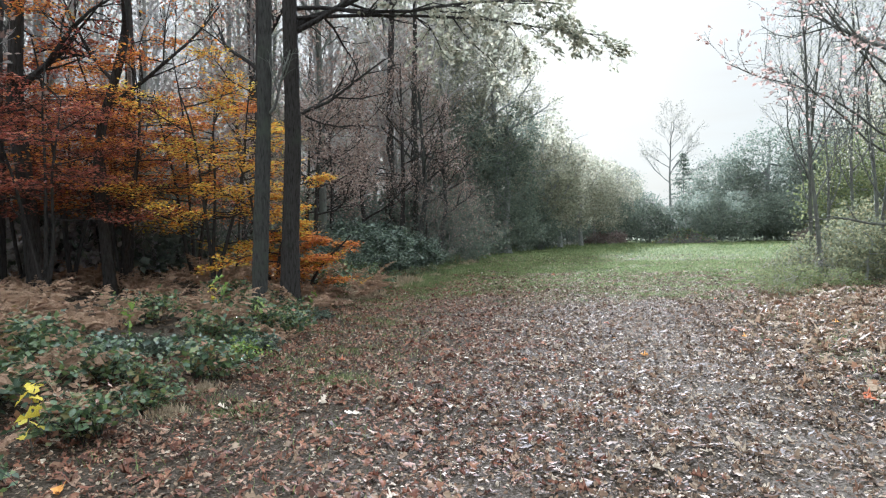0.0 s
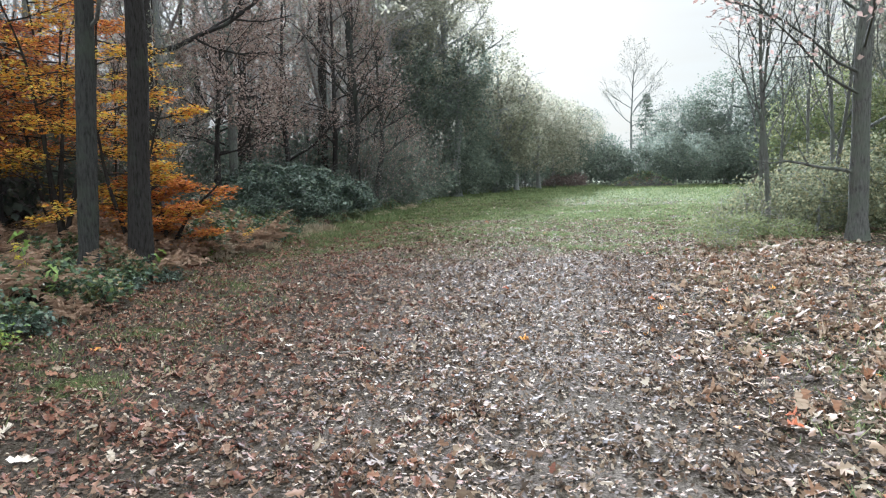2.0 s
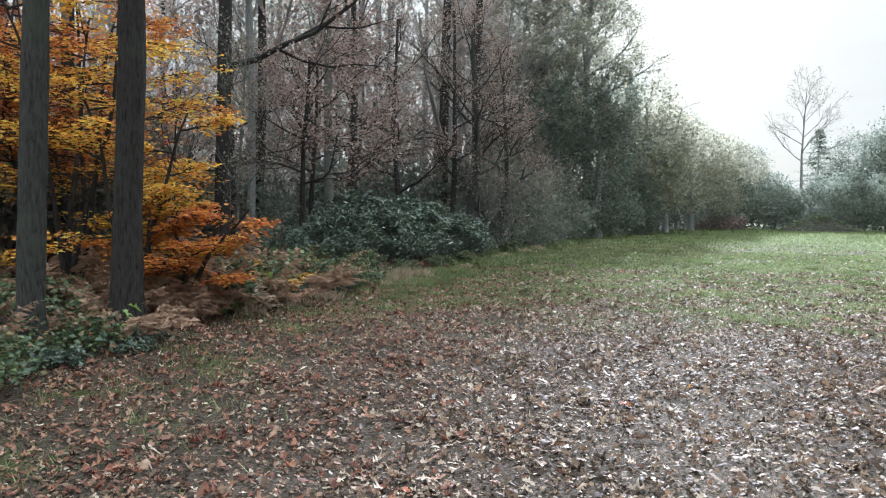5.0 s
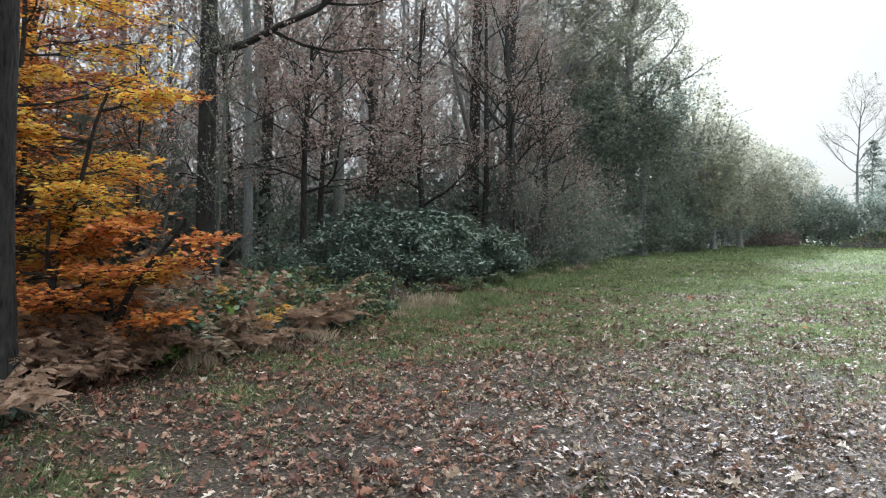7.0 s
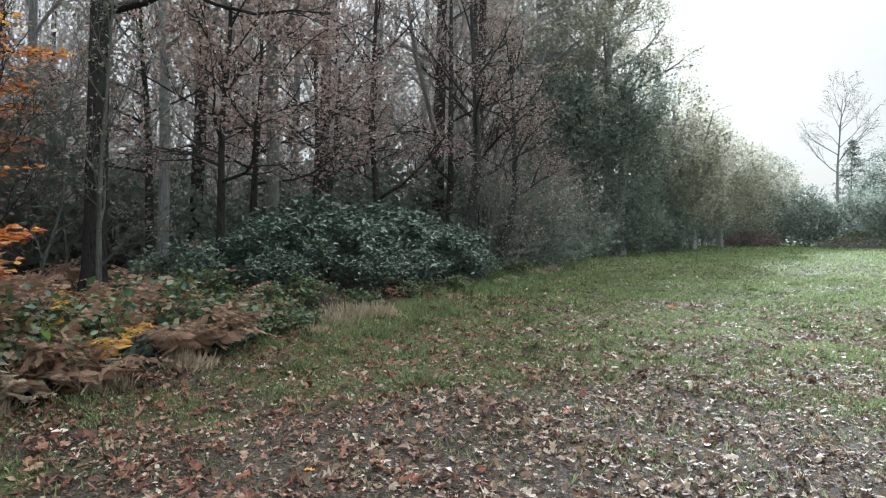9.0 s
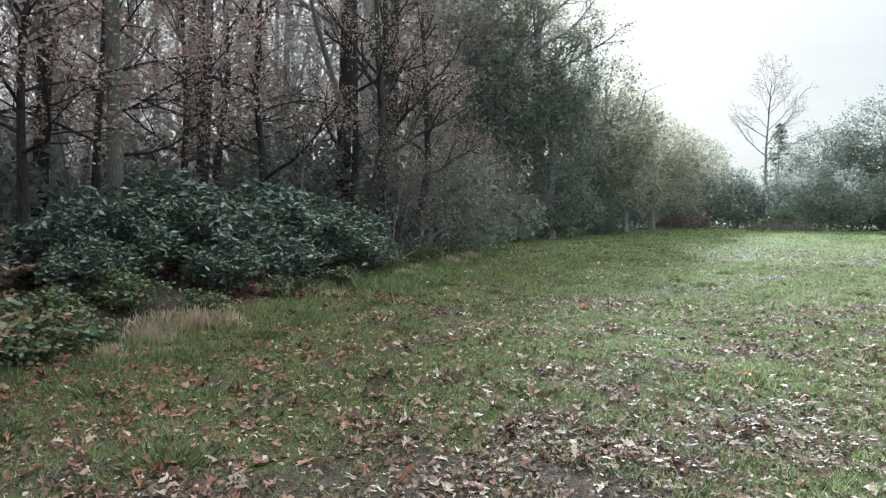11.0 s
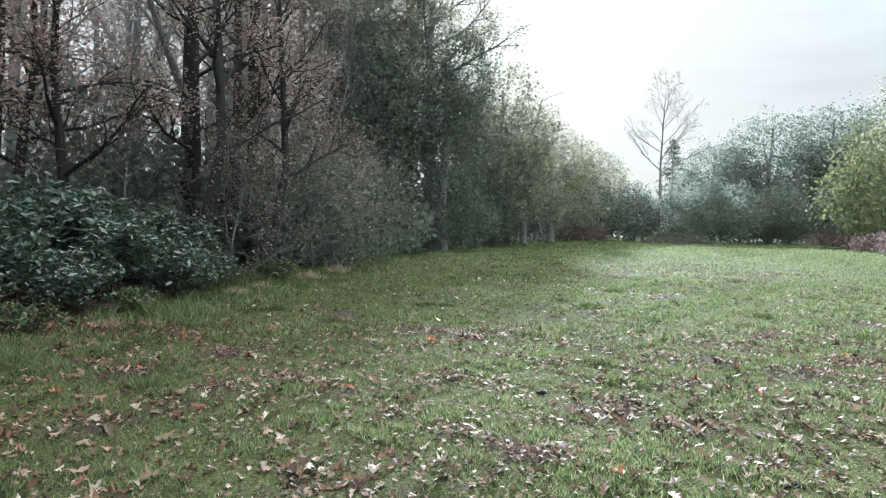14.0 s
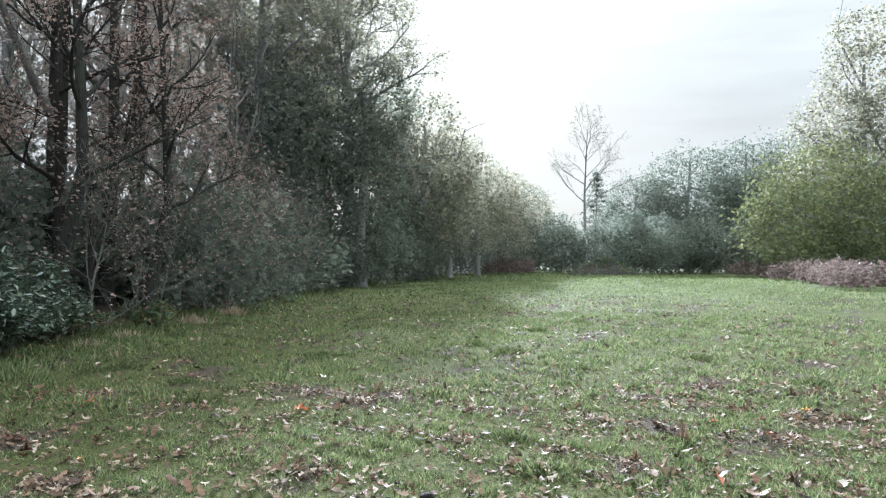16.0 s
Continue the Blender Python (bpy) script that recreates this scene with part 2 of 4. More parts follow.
    return (np.sin(q * x + 1.3 * k) * np.cos(q * 0.8 * y + 2.1 * k) + 0.6 * np.sin(q * (0.7 * x + 1.1 * y) + 0.7 * k)
            + 0.4 * np.cos(q * (1.9 * y - 1.2 * x) + k)) / 2


WOOD_Y = (-60, 3, 7, 10, 13, 15.5, 18, 21.5, 24, 29, 34, 39, 55, 66, 88, 100, 140)
WOOD_X = (-2.4, -2.2, -1.9, -1.55, -1.7, -1.25, -0.85, -0.4, 0.3, 0.8, 1.3, 3.0, 4.6, 8.2, 22, 26, 26)
BANK_Y = (-60, 4, 9, 12, 15, 18, 22, 40, 57, 80, 140)
BANK_X = (3.3, 3.5, 4.6, 5.6, 7.2, 9.0, 12, 26, 36, 44, 50)


def wood_edge(y):
    return np.interp(y, WOOD_Y, WOOD_X)


def bank_edge(y):
    return np.interp(y, BANK_Y, BANK_X)


def land(x, y):
    """Height of the ground."""
    x, y = np.asarray(x, float), np.asarray(y, float)
    z = 0.025 * ripple(x, y, 3.1, 1) + 0.012 * ripple(x, y, 0.9, 2)
    z = z + 0.28 * smooth(0.0, 2.6, wood_edge(y) - x)
    near = smooth(24, 17, y)
    z = z + 0.22 * near * smooth(-0.2, 3.0, x - bank_edge(y))
    return z


def trod_at(x, y):
    """The pale trodden strip that bends along the path."""
    mid = np.interp(y, (0, 4, 8, 12, 16, 19), (2.6, 3.0, 3.35, 4.2, 5.5, 6.6)) + 0.25 * ripple(x, y, 4.0, 14)
    return smooth(0.95, 0.15, np.abs(x - mid)) * smooth(19.5, 15, y) * (0.75 + 0.25 * ripple(x, y, 1.3, 15))


def muck_at(x, y):
    """Patches of bare dark mud where fallen leaves gather between the grass."""
    return smooth(0.12, 0.5, 0.55 * ripple(x, y, 1.7, 11) + 0.5 * ripple(x, y, 0.75, 12) + 0.35 * ripple(x, y, 4.6, 13)) * smooth(60, 34, y)


def turf_at(x, y):
    """How far the ground is grass (1) rather than bare leaf mould (0)."""
    g = smooth(13.0, 20, y + 2.2 * ripple(x, y, 5.5, 3) + 1.2 * ripple(x, y, 1.7, 4) + 0.2 * np.abs(x - 4))
    strip = (0.42 + 0.55 * ripple(x, y, 1.9, 5)) * smooth(1.8, 0.3, np.abs(x - wood_edge(y) - 0.9)) * smooth(1, 7, y)
    g = g * (1 - 0.85 * muck_at(x, y))
    right = (0.45 + 0.5 * ripple(x, y, 1.4, 16)) * smooth(0.0, 1.0, x - bank_edge(y)) * smooth(7, 4, x - bank_edge(y)) * smooth(20, 5, y)
    in_wood = smooth(0.3, 1.2, wood_edge(y) - x)
    return np.clip(np.maximum(np.maximum(g, strip), right) * (1 - in_wood), 0, 1)


# ---- mesh tools ----
def mesh_data(name, V, F, mat, flat=False):
    V, F = np.asarray(V, np.float32), np.asarray(F, np.int32)
    me = bpy.data.meshes.new(name)
    me.vertices.add(len(V))
    me.vertices.foreach_set("co", V.ravel())
    k = F.shape[1]
    me.loops.add(F.size)
    me.loops.foreach_set("vertex_index", F.ravel())
    me.polygons.add(len(F))
    me.polygons.foreach_set("loop_start", np.arange(0, F.size, k, dtype=np.int32))
    me.update(calc_edges=True)
    if not flat:
        me.polygons.foreach_set("use_smooth", np.ones(len(F), bool))
    me.materials.append(mat)
    return me


def part(name, geo, material, parent, label="", flat=False, kind=""):
    V, F = geo
    ob = new(name, mesh_data(name, V, F, material, flat))
    ob.parent = parent
    return tagged(ob, label, kind=kind)


def root(name, label, category, group="", kind=""):
    return tagged(new(name), label, category, group, kind)


class Geo:
    """Gathers vertices and four-cornered faces."""

    def __init__(self):
        self.v, self.f, self.n = [], [], 0

    def add(self, V, F):
        self.v.append(V)
        self.f.append(F + self.n)
        self.n += len(V)

    def tube(self, pts, radii, sides=5):
        pts, radii = np.asarray(pts, float), np.asarray(radii, float)
        t = np.gradient(pts, axis=0)
        t /= np.linalg.norm(t, axis=1)[:, None] + 1e-9
        ref = np.array((0.31, 0.95, 0.07)) if abs(t[0][2]) > 0.6 else np.array((0.05, 0.1, 0.99))
        u = np.cross(t, ref)
        u /= np.linalg.norm(u, axis=1)[:, None] + 1e-9
        w = np.cross(t, u)
        a = np.arange(sides) * 2 * math.pi / sides
        ring = pts[:, None, :] + radii[:, None, None] * (np.cos(a)[None, :, None] * u[:, None, :] + np.sin(a)[None, :, None] * w[:, None, :])
        n = len(pts)
        i = np.arange(n - 1)[:, None] * sides
        j = np.arange(sides)[None, :]
        k = (np.arange(sides)[None, :] + 1) % sides
        F = np.stack([i + j, i + k, i + sides + k, i + sides + j], -1).reshape(-1, 4)
        self.add(ring.reshape(-1, 3), F)

    def get(self):
        return np.concatenate(self.v), np.concatenate(self.f)


def unit(v):
    return v / (np.linalg.norm(v, axis=-1, keepdims=True) + 1e-9)


def leaf_blades(rng, P, size, flat=0.5, width=0.55, droop=0.0, along=None):
    """A pointed, folded leaf at each place: two triangles each. flat: 1 lies level, 0 any way up."""
    P = np.asarray(P, float)
    N = len(P)
    a = rng.normal(size=(N, 3)) if along is None else along + 0.5 * rng.normal(size=(N, 3))
    a[:, 2] = a[:, 2] * (1 - flat) - droop
    a = unit(a)
    up = rng.normal(size=(N, 3)) * (1 - 0.8 * flat) + np.array((0, 0, 1.2 * flat + 0.01))
    b = unit(np.cross(up, a))
    nrm = np.cross(a, b)
    L = (np.asarray(size) * rng.uniform(0.65, 1.25, N))[:, None]
    W = L * width * rng.uniform(0.8, 1.2, N)[:, None]
    fold = nrm * L * rng.uniform(0.02, 0.16, N)[:, None]
    mid = P + a * L * 0.45
    V = np.stack([P, mid + b * W * 0.5 + fold, P + a * L, mid - b * W * 0.5 + fold], 1).reshape(-1, 3)
    i = np.arange(N)[:, None] * 4
    F = np.concatenate([i + np.array((0, 2, 1)), i + np.array((0, 3, 2))], 1).reshape(-1, 3)
    return V, F


def lying_leaves(rng, P, size, lift=0.25):
    """Curled fallen leaves with a midrib, lobed halves of two quads each side."""
    N = len(P)
    yaw = rng.uniform(0, 2 * math.pi, N)
    tilt = rng.normal(0, lift, N)[:, None]
    a = np.stack([np.cos(yaw), np.sin(yaw), np.zeros(N)], 1)
    b = np.stack([-np.sin(yaw), np.cos(yaw), np.zeros(N)], 1) + tilt * np.array((0, 0, 1.0))
    a = a + rng.normal(0, lift, N)[:, None] * np.array((0, 0, 1.0))
    L = (np.asarray(size) * rng.uniform(0.6, 1.3, N))[:, None]
    W = L * rng.uniform(0.4, 0.75, N)[:, None]
    up = np.array((0, 0, 1.0)) * L
    c1, c2 = rng.uniform(0.0, 0.22, N)[:, None], rng.uniform(-0.05, 0.28, N)[:, None]
    V = np.stack([P - a * L * 0.5, P - a * L * 0.16 + b * W * 0.42 + up * c1, P + a * L * 0.18 + b * W * 0.5 + up * c1,
                  P + a * L * 0.5 + up * c2, P + a * L * 0.22 - b * W * 0.46 + up * c1, P - a * L * 0.2 - b * W * 0.45 + up * c1], 1)
    i = np.arange(N)[:, None] * 6
    F = np.concatenate([i + np.array((0, 3, 2, 1)), i + np.array((0, 5, 4, 3))], 1).reshape(-1, 4)
    return V.reshape(-1, 3), F


def oak_leaves(rng, P, size, lift=0.25):
    """Fallen oak leaves: three lobes a side about a midrib, each one curled and tilted its own way."""
    N = len(P)
    yaw = rng.uniform(0, 2 * math.pi, N)
    up = np.array((0, 0, 1.0))
    a = np.stack([np.cos(yaw), np.sin(yaw), np.zeros(N)], 1) + rng.normal(0, lift, N)[:, None] * up
    b = np.stack([-np.sin(yaw), np.cos(yaw), np.zeros(N)], 1) + rng.normal(0, lift, N)[:, None] * up
    L = (np.asarray(size) * rng.uniform(0.55, 1.4, N))[:, None]
    W = L * rng.uniform(0.3, 0.42, N)[:, None]
    cup, arch = rng.normal(0.18, 0.22, N)[:, None], rng.normal(0.0, 0.3, N)[:, None]
    rim = ((-0.24, 0.62), (-0.08, 0.3), (0.10, 1.0), (0.20, 0.42), (0.36, 0.72))
    rows = [(-0.5, 0.0), (0.0, 0.0), (0.5, 0.0)] + [(t, w) for t, w in rim] + [(t, -w) for t, w in rim]
    V = []
    for t, w in rows:
        t2, w2 = t + rng.normal(0, 0.03, N)[:, None], w * rng.uniform(0.8, 1.2, N)[:, None]
        h = (cup * w2 ** 2 + arch * t2 ** 2 * 1.6 + rng.normal(0, 0.05, N)[:, None] * abs(w)) * L
        V.append(P + a * L * t2 + b * W * w2 + up * h)
    V = np.stack(V, 1)
    low = V[:, :, 2].min(1) - P[:, 2]
    V[:, :, 2] -= np.minimum(low, 0)[:, None]
    i = np.arange(N)[:, None] * 13
    quads = ((0, 1, 4, 3), (1, 6, 5, 4), (1, 2, 7, 6), (0, 8, 9, 1), (1, 9, 10, 11), (1, 11, 12, 2))
    F = np.concatenate([i + np.array(q) for q in quads], 1).reshape(-1, 4)
    return V.reshape(-1, 3), F


def grow(geo, tips, rng, p, d, length, r, level, spec):
    """A branch with its side branches; the ends of the finest ones go to tips, with their direction."""
    n = spec["seg"][level]
    pts, dirs = [p], []
    for i in range(n):
        d = d + rng.normal(0, spec["wander"][level], 3)
        d[2] += spec["rise"][level]
        d = d / np.linalg.norm(d)
        p = p + d * length / n
        pts.append(p)
        dirs.append(d)
    pts = np.array(pts)
    geo.tube(pts, np.maximum(np.linspace(r, r * 0.3, n + 1), 0.0035 * spec.get("fine", 1)), (6, 4, 3, 3)[level])
    if level == spec["levels"]:
        for f in np.linspace(0.25, 1, spec["leaves"]):
            k = f * n
            i = min(int(k), n - 1)
            tips.append((pts[i] + (pts[i + 1] - pts[i]) * (k - i), dirs[i]))
        return
    kids = spec["kids"][level]
    for j in range(kids):
        f = 0.22 + 0.78 * (j + rng.uniform(0, 1)) / kids
        k = f * n
        i = min(int(k), n - 1)
        at = pts[i] + (pts[i + 1] - pts[i]) * (k - i)
        side = rng.normal(size=3)
        if spec.get("level_sprays"):
            side = np.array((-dirs[i][1], dirs[i][0], 0.0)) * (1 if j % 2 else -1) + rng.normal(0, 0.15, 3)
        side = side - dirs[i] * side.dot(dirs[i])
        side = side / (np.linalg.norm(side) + 1e-9)
        w = spec["fork"][level] * rng.uniform(0.7, 1.25)
        way = dirs[i] * math.cos(w) + side * math.sin(w)
        grow(geo, tips, rng, at, way, length * spec["ratio"][level] * (1.15 - 0.55 * f) * rng.uniform(0.7, 1.2), max(r * (1 - 0.65 * f) * 0.6, 0.004), level + 1, spec)


SPARSE = dict(levels=2, seg=(6, 4, 2), wander=(0.13, 0.17, 0.2), rise=(0.05, 0.04, 0.02), kids=(7, 6), fork=(0.8, 0.8), ratio=(0.5, 0.42), leaves=3)
UPRIGHT = dict(levels=2, seg=(6, 4, 2), wander=(0.11, 0.15, 0.18), rise=(0.16, 0.10, 0.05), kids=(7, 6), fork=(0.6, 0.7), ratio=(0.5, 0.42), leaves=2)
WOOD_SPARSE = dict(SPARSE, seg=(5, 3, 1), kids=(5, 4), leaves=3, fine=1.8)
LIGHT_LIMB = dict(SPARSE, seg=(4, 3, 1), kids=(4, 3), leaves=1)
WOOD_UP = dict(UPRIGHT, seg=(5, 3, 1), kids=(5, 4), leaves=3, fine=1.8)
SPRAY = dict(levels=2, seg=(6, 4, 2), wander=(0.09, 0.1, 0.1), rise=(0.012, -0.01, -0.02), kids=(9, 5), fork=(0.85, 0.8), ratio=(0.45, 0.4), leaves=4, level_sprays=True)


def trunk_path(rng, height, lean=(0, 0), sway=0.15, n=12):
    z = np.linspace(0, height, n)
    ph = rng.uniform(0, 6, 4)
    f = z / height
    x = lean[0] * f + sway * f * np.sin(3.3 * f + ph[0]) + 0.4 * sway * f * np.sin(9 * f + ph[1])
    y = lean[1] * f + sway * f * np.sin(3.7 * f + ph[2]) + 0.4 * sway * f * np.sin(8 * f + ph[3])
    return np.stack([x - x[0], y - y[0], z], 1)


def trunk_geo(path, r0, r1, flare=1.45, sides=10, rng=None):
    """A tapered trunk with a spread foot and slight swellings."""
    z = np.linspace(path[0][2], path[-1][2], max(14, int((path[-1][2]) / 0.45)))
    pts = np.stack([np.interp(z, path[:, 2], path[:, 0]), np.interp(z, path[:, 2], path[:, 1]), z], 1)
    f = (z - z[0]) / (z[-1] - z[0])
    r = r0 + (r1 - r0) * f ** 0.85
    r = r * (1 + (flare - 1) * np.exp(-(z - z[0]) / 0.22))
    if rng is not None:
        r = r * (1 + rng.normal(0, 0.035, len(z)))
    pts[0][2] -= 0.15
    g = Geo()
    g.tube(pts, r, sides)
    return g.get()


def tree(name, label, seed, path, r0, r1, limb_from, limbs, limb_len, spec, bark, leaf_material=None, leaf=0.12, flat=0.4,
         tilt=1.1, group="", category="tree", extra_leaves=1, scatter=0.12, width=0.55, twig=None, droop=0.0):
    """One tree: trunk, each limb with its twigs, and the crown of leaves that is left on it."""
    rng = np.random.default_rng(seed)
    top = root(name, label, category, group)
    part("trunk", trunk_geo(path, r0, r1, rng=rng), bark, top)
    tips, H = [], path[-1][2]
    for k in range(limbs):
        f = limb_from + (0.98 - limb_from) * (k + rng.uniform(0, 0.8)) / limbs
        z = f * H
        p = np.array((np.interp(z, path[:, 2], path[:, 0]), np.interp(z, path[:, 2], path[:, 1]), z))
        az = k * 2.4 + rng.uniform(-0.5, 0.5)
        el = tilt * (1 - 0.45 * (f - limb_from) / (1 - limb_from)) * rng.uniform(0.85, 1.1)
        d = np.array((math.sin(el) * math.cos(az), math.sin(el) * math.sin(az), math.cos(el)))
        rr = r0 + (r1 - r0) * f
        g = Geo()
        grow(g, tips, rng, p, d, limb_len * (1.15 - 0.6 * f) * rng.uniform(0.8, 1.2), max(rr * 0.5, 0.012), 0, spec)
        part("limb", g.get(), twig or bark, top)
    if leaf_material is not None:
        P = np.array([t[0] for t in tips])
        D = np.array([t[1] for t in tips])
        P = np.repeat(P, extra_leaves, 0)
        D = np.repeat(D, extra_leaves, 0)
        P = P + rng.normal(0, scatter, P.shape)
        part("crown", leaf_blades(rng, P, leaf, flat, width, droop, D), leaf_material, top, flat=True, kind="stuff")
    return top


def lobed_tree(name, label, seed, height, r0, lobes, clumps, leaf, bark, leaf_material, group="", category="tree", limbs=7):
    """A full-crowned tree or tall bush: lobes of many leaf clumps with gaps, on a trunk with limbs."""
    rng = np.random.default_rng(seed)
    top = root(name, label, category, group)
    path = trunk_path(rng, height * 0.8, (rng.uniform(-0.4, 0.4), rng.uniform(-0.4, 0.4)), 0.3)
    part("trunk", trunk_geo(path, r0, r0 * 0.3, rng=rng), bark, top)
    tips = []
    for k in range(limbs):
        c = lobes[k % len(lobes)]
        z = path[-1][2] * (0.25 + 0.6 * k / limbs)
        p = np.array((np.interp(z, path[:, 2], path[:, 0]), np.interp(z, path[:, 2], path[:, 1]), z))
        aim = np.array(c[:3], float) + rng.normal(0, 0.4, 3) * c[3] - p
        dist = np.linalg.norm(aim)
        g = Geo()
        grow(g, tips, rng, p, aim / dist, max(dist * 1.1, 1.0), r0 * 0.4, 0, LIGHT_LIMB)
        part("limb", g.get(), bark, top)
    weight = np.array([c[3] * c[4] for c in lobes], float)
    share = (weight / weight.sum() * clumps).astype(int)
    P = []
    for c, k in zip(lobes, share):
        d = unit(rng.normal(size=(k, 3)))
        knob = 1 + 0.16 * np.sin(5 * d[:, 0] + c[0]) * np.sin(6 * d[:, 1] + seed) + 0.12 * np.sin(11 * d[:, 2] + 9 * d[:, 0])
        r = (rng.uniform(0.25, 1, k) ** 0.4 * knob + rng.normal(0, 0.04, k))[:, None]
        q = np.array(c[:3]) + d * r * np.array((c[3], c[3], c[4]))
        P.append(q[q[:, 2] > 0.15])
    P = np.concatenate(P)
    part("crown", leaf_blades(rng, P, leaf, 0.25, 0.75), leaf_material, top, flat=True, kind="stuff")
    return top


def spot(x, y, turn=0.0, size=1.0, sink=0.03):
    return pose(x, y, float(land(x, y)) - sink, 0, 0, turn) @ Matrix.Scale(size, 4)


def place(ob, x, y, turn=0.0, size=1.0):
    ob.matrix_basis = spot(x, y, turn, size)
    return ob


class Stock:
    """Kinds of a thing, of which the first use places the original and each later one a copy."""

    def __init__(self, kinds):
        self.kinds, self.used, self.turn = kinds, set(), 0

    def put(self, x, y, turn=0.0, size=1.0, which=None):
        k = self.turn % len(self.kinds) if which is None else which
        self.turn += 1
        ob = self.kinds[k]
        if k in self.used:
            return copy_thing(ob, spot(x, y, turn, size / ob.scale[0]))
        self.used.add(k)
        return place(ob, x, y, turn, size)


# ---- ground ----
def build_ground():
    u = np.linspace(-1, 1, 257)
    ax = np.sinh(u * 5.6) / math.sinh(5.6) * 900
    X, Y = np.meshgrid(ax + 2, ax + 11, indexing="ij")
    Z = land(X, Y)
    V = np.stack([X, Y, Z], -1).reshape(-1, 3)
    n = len(ax)
    i, j = np.meshgrid(np.arange(n - 1), np.arange(n - 1), indexing="ij")
    a = (i * n + j).ravel()
    F = np.stack([a, a + n, a + n + 1, a + 1], 1)
    me = mesh_data("ground", V, F, GROUND)
    at = me.attributes.new("turf", "FLOAT", "POINT")
    at.data.foreach_set("value", turf_at(V[:, 0], V[:, 1]).astype(np.float32))
    # share of the far turf tone, rising with y between 28 and 52 m
    th = me.attributes.new("far_turf", "FLOAT", "POINT")
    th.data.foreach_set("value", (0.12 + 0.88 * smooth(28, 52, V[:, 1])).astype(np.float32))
    tr = me.attributes.new("trod", "FLOAT", "POINT")
    tr.data.foreach_set("value", np.clip(trod_at(V[:, 0], V[:, 1]), 0, 1).astype(np.float32))
    return tagged(new("ground", me), "clearing floor of trodden leaf mould turning to damp green turf", "ground", kind="structure")


build_ground()


# ---- the near trees at the wood's edge ----
def bent(*pts):
    return np.array(pts, float)


def add_limb(top, seed, start, target, r, spec, bark, leaf_material=None, leaf=0.1, extra=1, flat=0.4):
    """A limb that reaches from start towards target, both from the foot of its tree."""
    rng = np.random.default_rng(seed)
    start, aim = np.array(start, float), np.array(target, float) - np.array(start, float)
    dist = float(np.linalg.norm(aim))
    g, tips = Geo(), []
    grow(g, tips, rng, start, aim / dist, dist, r, 0, spec)
    limb = part("limb", g.get(), bark, top)
    if leaf_material is not None:
        P = np.repeat(np.array([t[0] for t in tips]), extra, 0)
        D = np.repeat(np.array([t[1] for t in tips]), extra, 0)
        part("foliage", leaf_blades(rng, P + rng.normal(0, 0.05, P.shape), leaf, flat, 0.6, 0.0, D), leaf_material, limb, flat=True, kind="stuff")


edge_oak = tree("oak_tree", "dark mossy oak trunk with flared foot at the path edge", 11, bent((0, 0, 0), (0.03, 0, 1.5), (0.11, 0, 3.3), (0.08, 0, 6), (0.05, 0.1, 9), (0.2, 0.2, 15)),
                0.185, 0.09, 0.46, 9, 4.2, SPARSE, BARK_DARK, LEAF_RUST, 0.11, extra_leaves=2, group="edge trees", twig=BARK_DARK)
add_limb(edge_oak, 12, (0.08, 0, 5.5), (2.6, 0.2, 6.7), 0.07, SPARSE, BARK_DARK, LEAF_RUST)
add_limb(edge_oak, 18, (0.08, 0, 5.4), (3.4, 0.3, 6.6), 0.06, dict(SPARSE, rise=(0.0, 0.0, -0.02)), BARK_DARK, LEAF_OLIVE, 0.11, 2)
add_limb(edge_oak, 19, (0.08, 0, 5.9), (5.4, -0.2, 5.9), 0.045, dict(SPARSE, seg=(9, 4, 2), kids=(10, 6), wander=(0.07, 0.2, 0.25), rise=(0.0, -0.05, -0.08), ratio=(0.3, 0.5)), BARK_DARK, LEAF_OLIVE, 0.12, 9)
add_limb(edge_oak, 20, (0.08, 0, 5.7), (6.2, -0.3, 5.6), 0.04, dict(SPARSE, seg=(9, 4, 2), kids=(10, 6), wander=(0.06, 0.2, 0.25), rise=(0.0, -0.04, -0.06), ratio=(0.28, 0.5)), BARK_DARK, LEAF_OLIVE, 0.12, 9)
place(edge_oak, -2.40, 13.1)
pale_oak = tree("oak_tree", "straight grey lichened trunk beside the dark oak", 13, bent((0, 0, 0), (0.08, 0, 2), (0.16, 0, 4), (0.22, 0, 7), (0.3, 0.2, 15)),
                0.145, 0.08, 0.5, 8, 4.0, SPARSE, BARK_DUSK, LEAF_RUST, 0.11, extra_leaves=2, group="edge trees")
add_limb(pale_oak, 14, (0.2, 0, 3.6), (1.0, -0.3, 4.6), 0.035, SPARSE, BARK_GREY)
place(pale_oak, -2.70, 11.85)
lean_oak = tree("oak_tree", "thick dark trunk leaning back over red bracken", 15, bent((0, 0, 0), (-0.1, 0, 1), (-0.25, 0, 2.6), (-0.42, 0, 4.2), (-0.35, 0, 6), (0.2, 0, 14)),
                0.2, 0.09, 0.3, 10, 3.8, SPARSE, BARK_DARK, LEAF_MAROON, 0.1, extra_leaves=2, group="edge trees")
place(lean_oak, -8.1, 14.6)
crook_oak = tree("oak_tree", "slim crooked dark trunk bending aside higher up", 16, bent((0, 0, 0), (-0.12, 0, 1.4), (-0.24, 0, 2.6), (-0.17, 0, 3.6), (0.12, 0, 4.5), (0.42, 0, 5.6), (0.6, 0, 12)),
                0.125, 0.06, 0.3, 10, 3.2, SPARSE, BARK_DARK, LEAF_ORANGE, 0.09, extra_leaves=2, group="edge trees")
place(crook_oak, -6.5, 14.5)
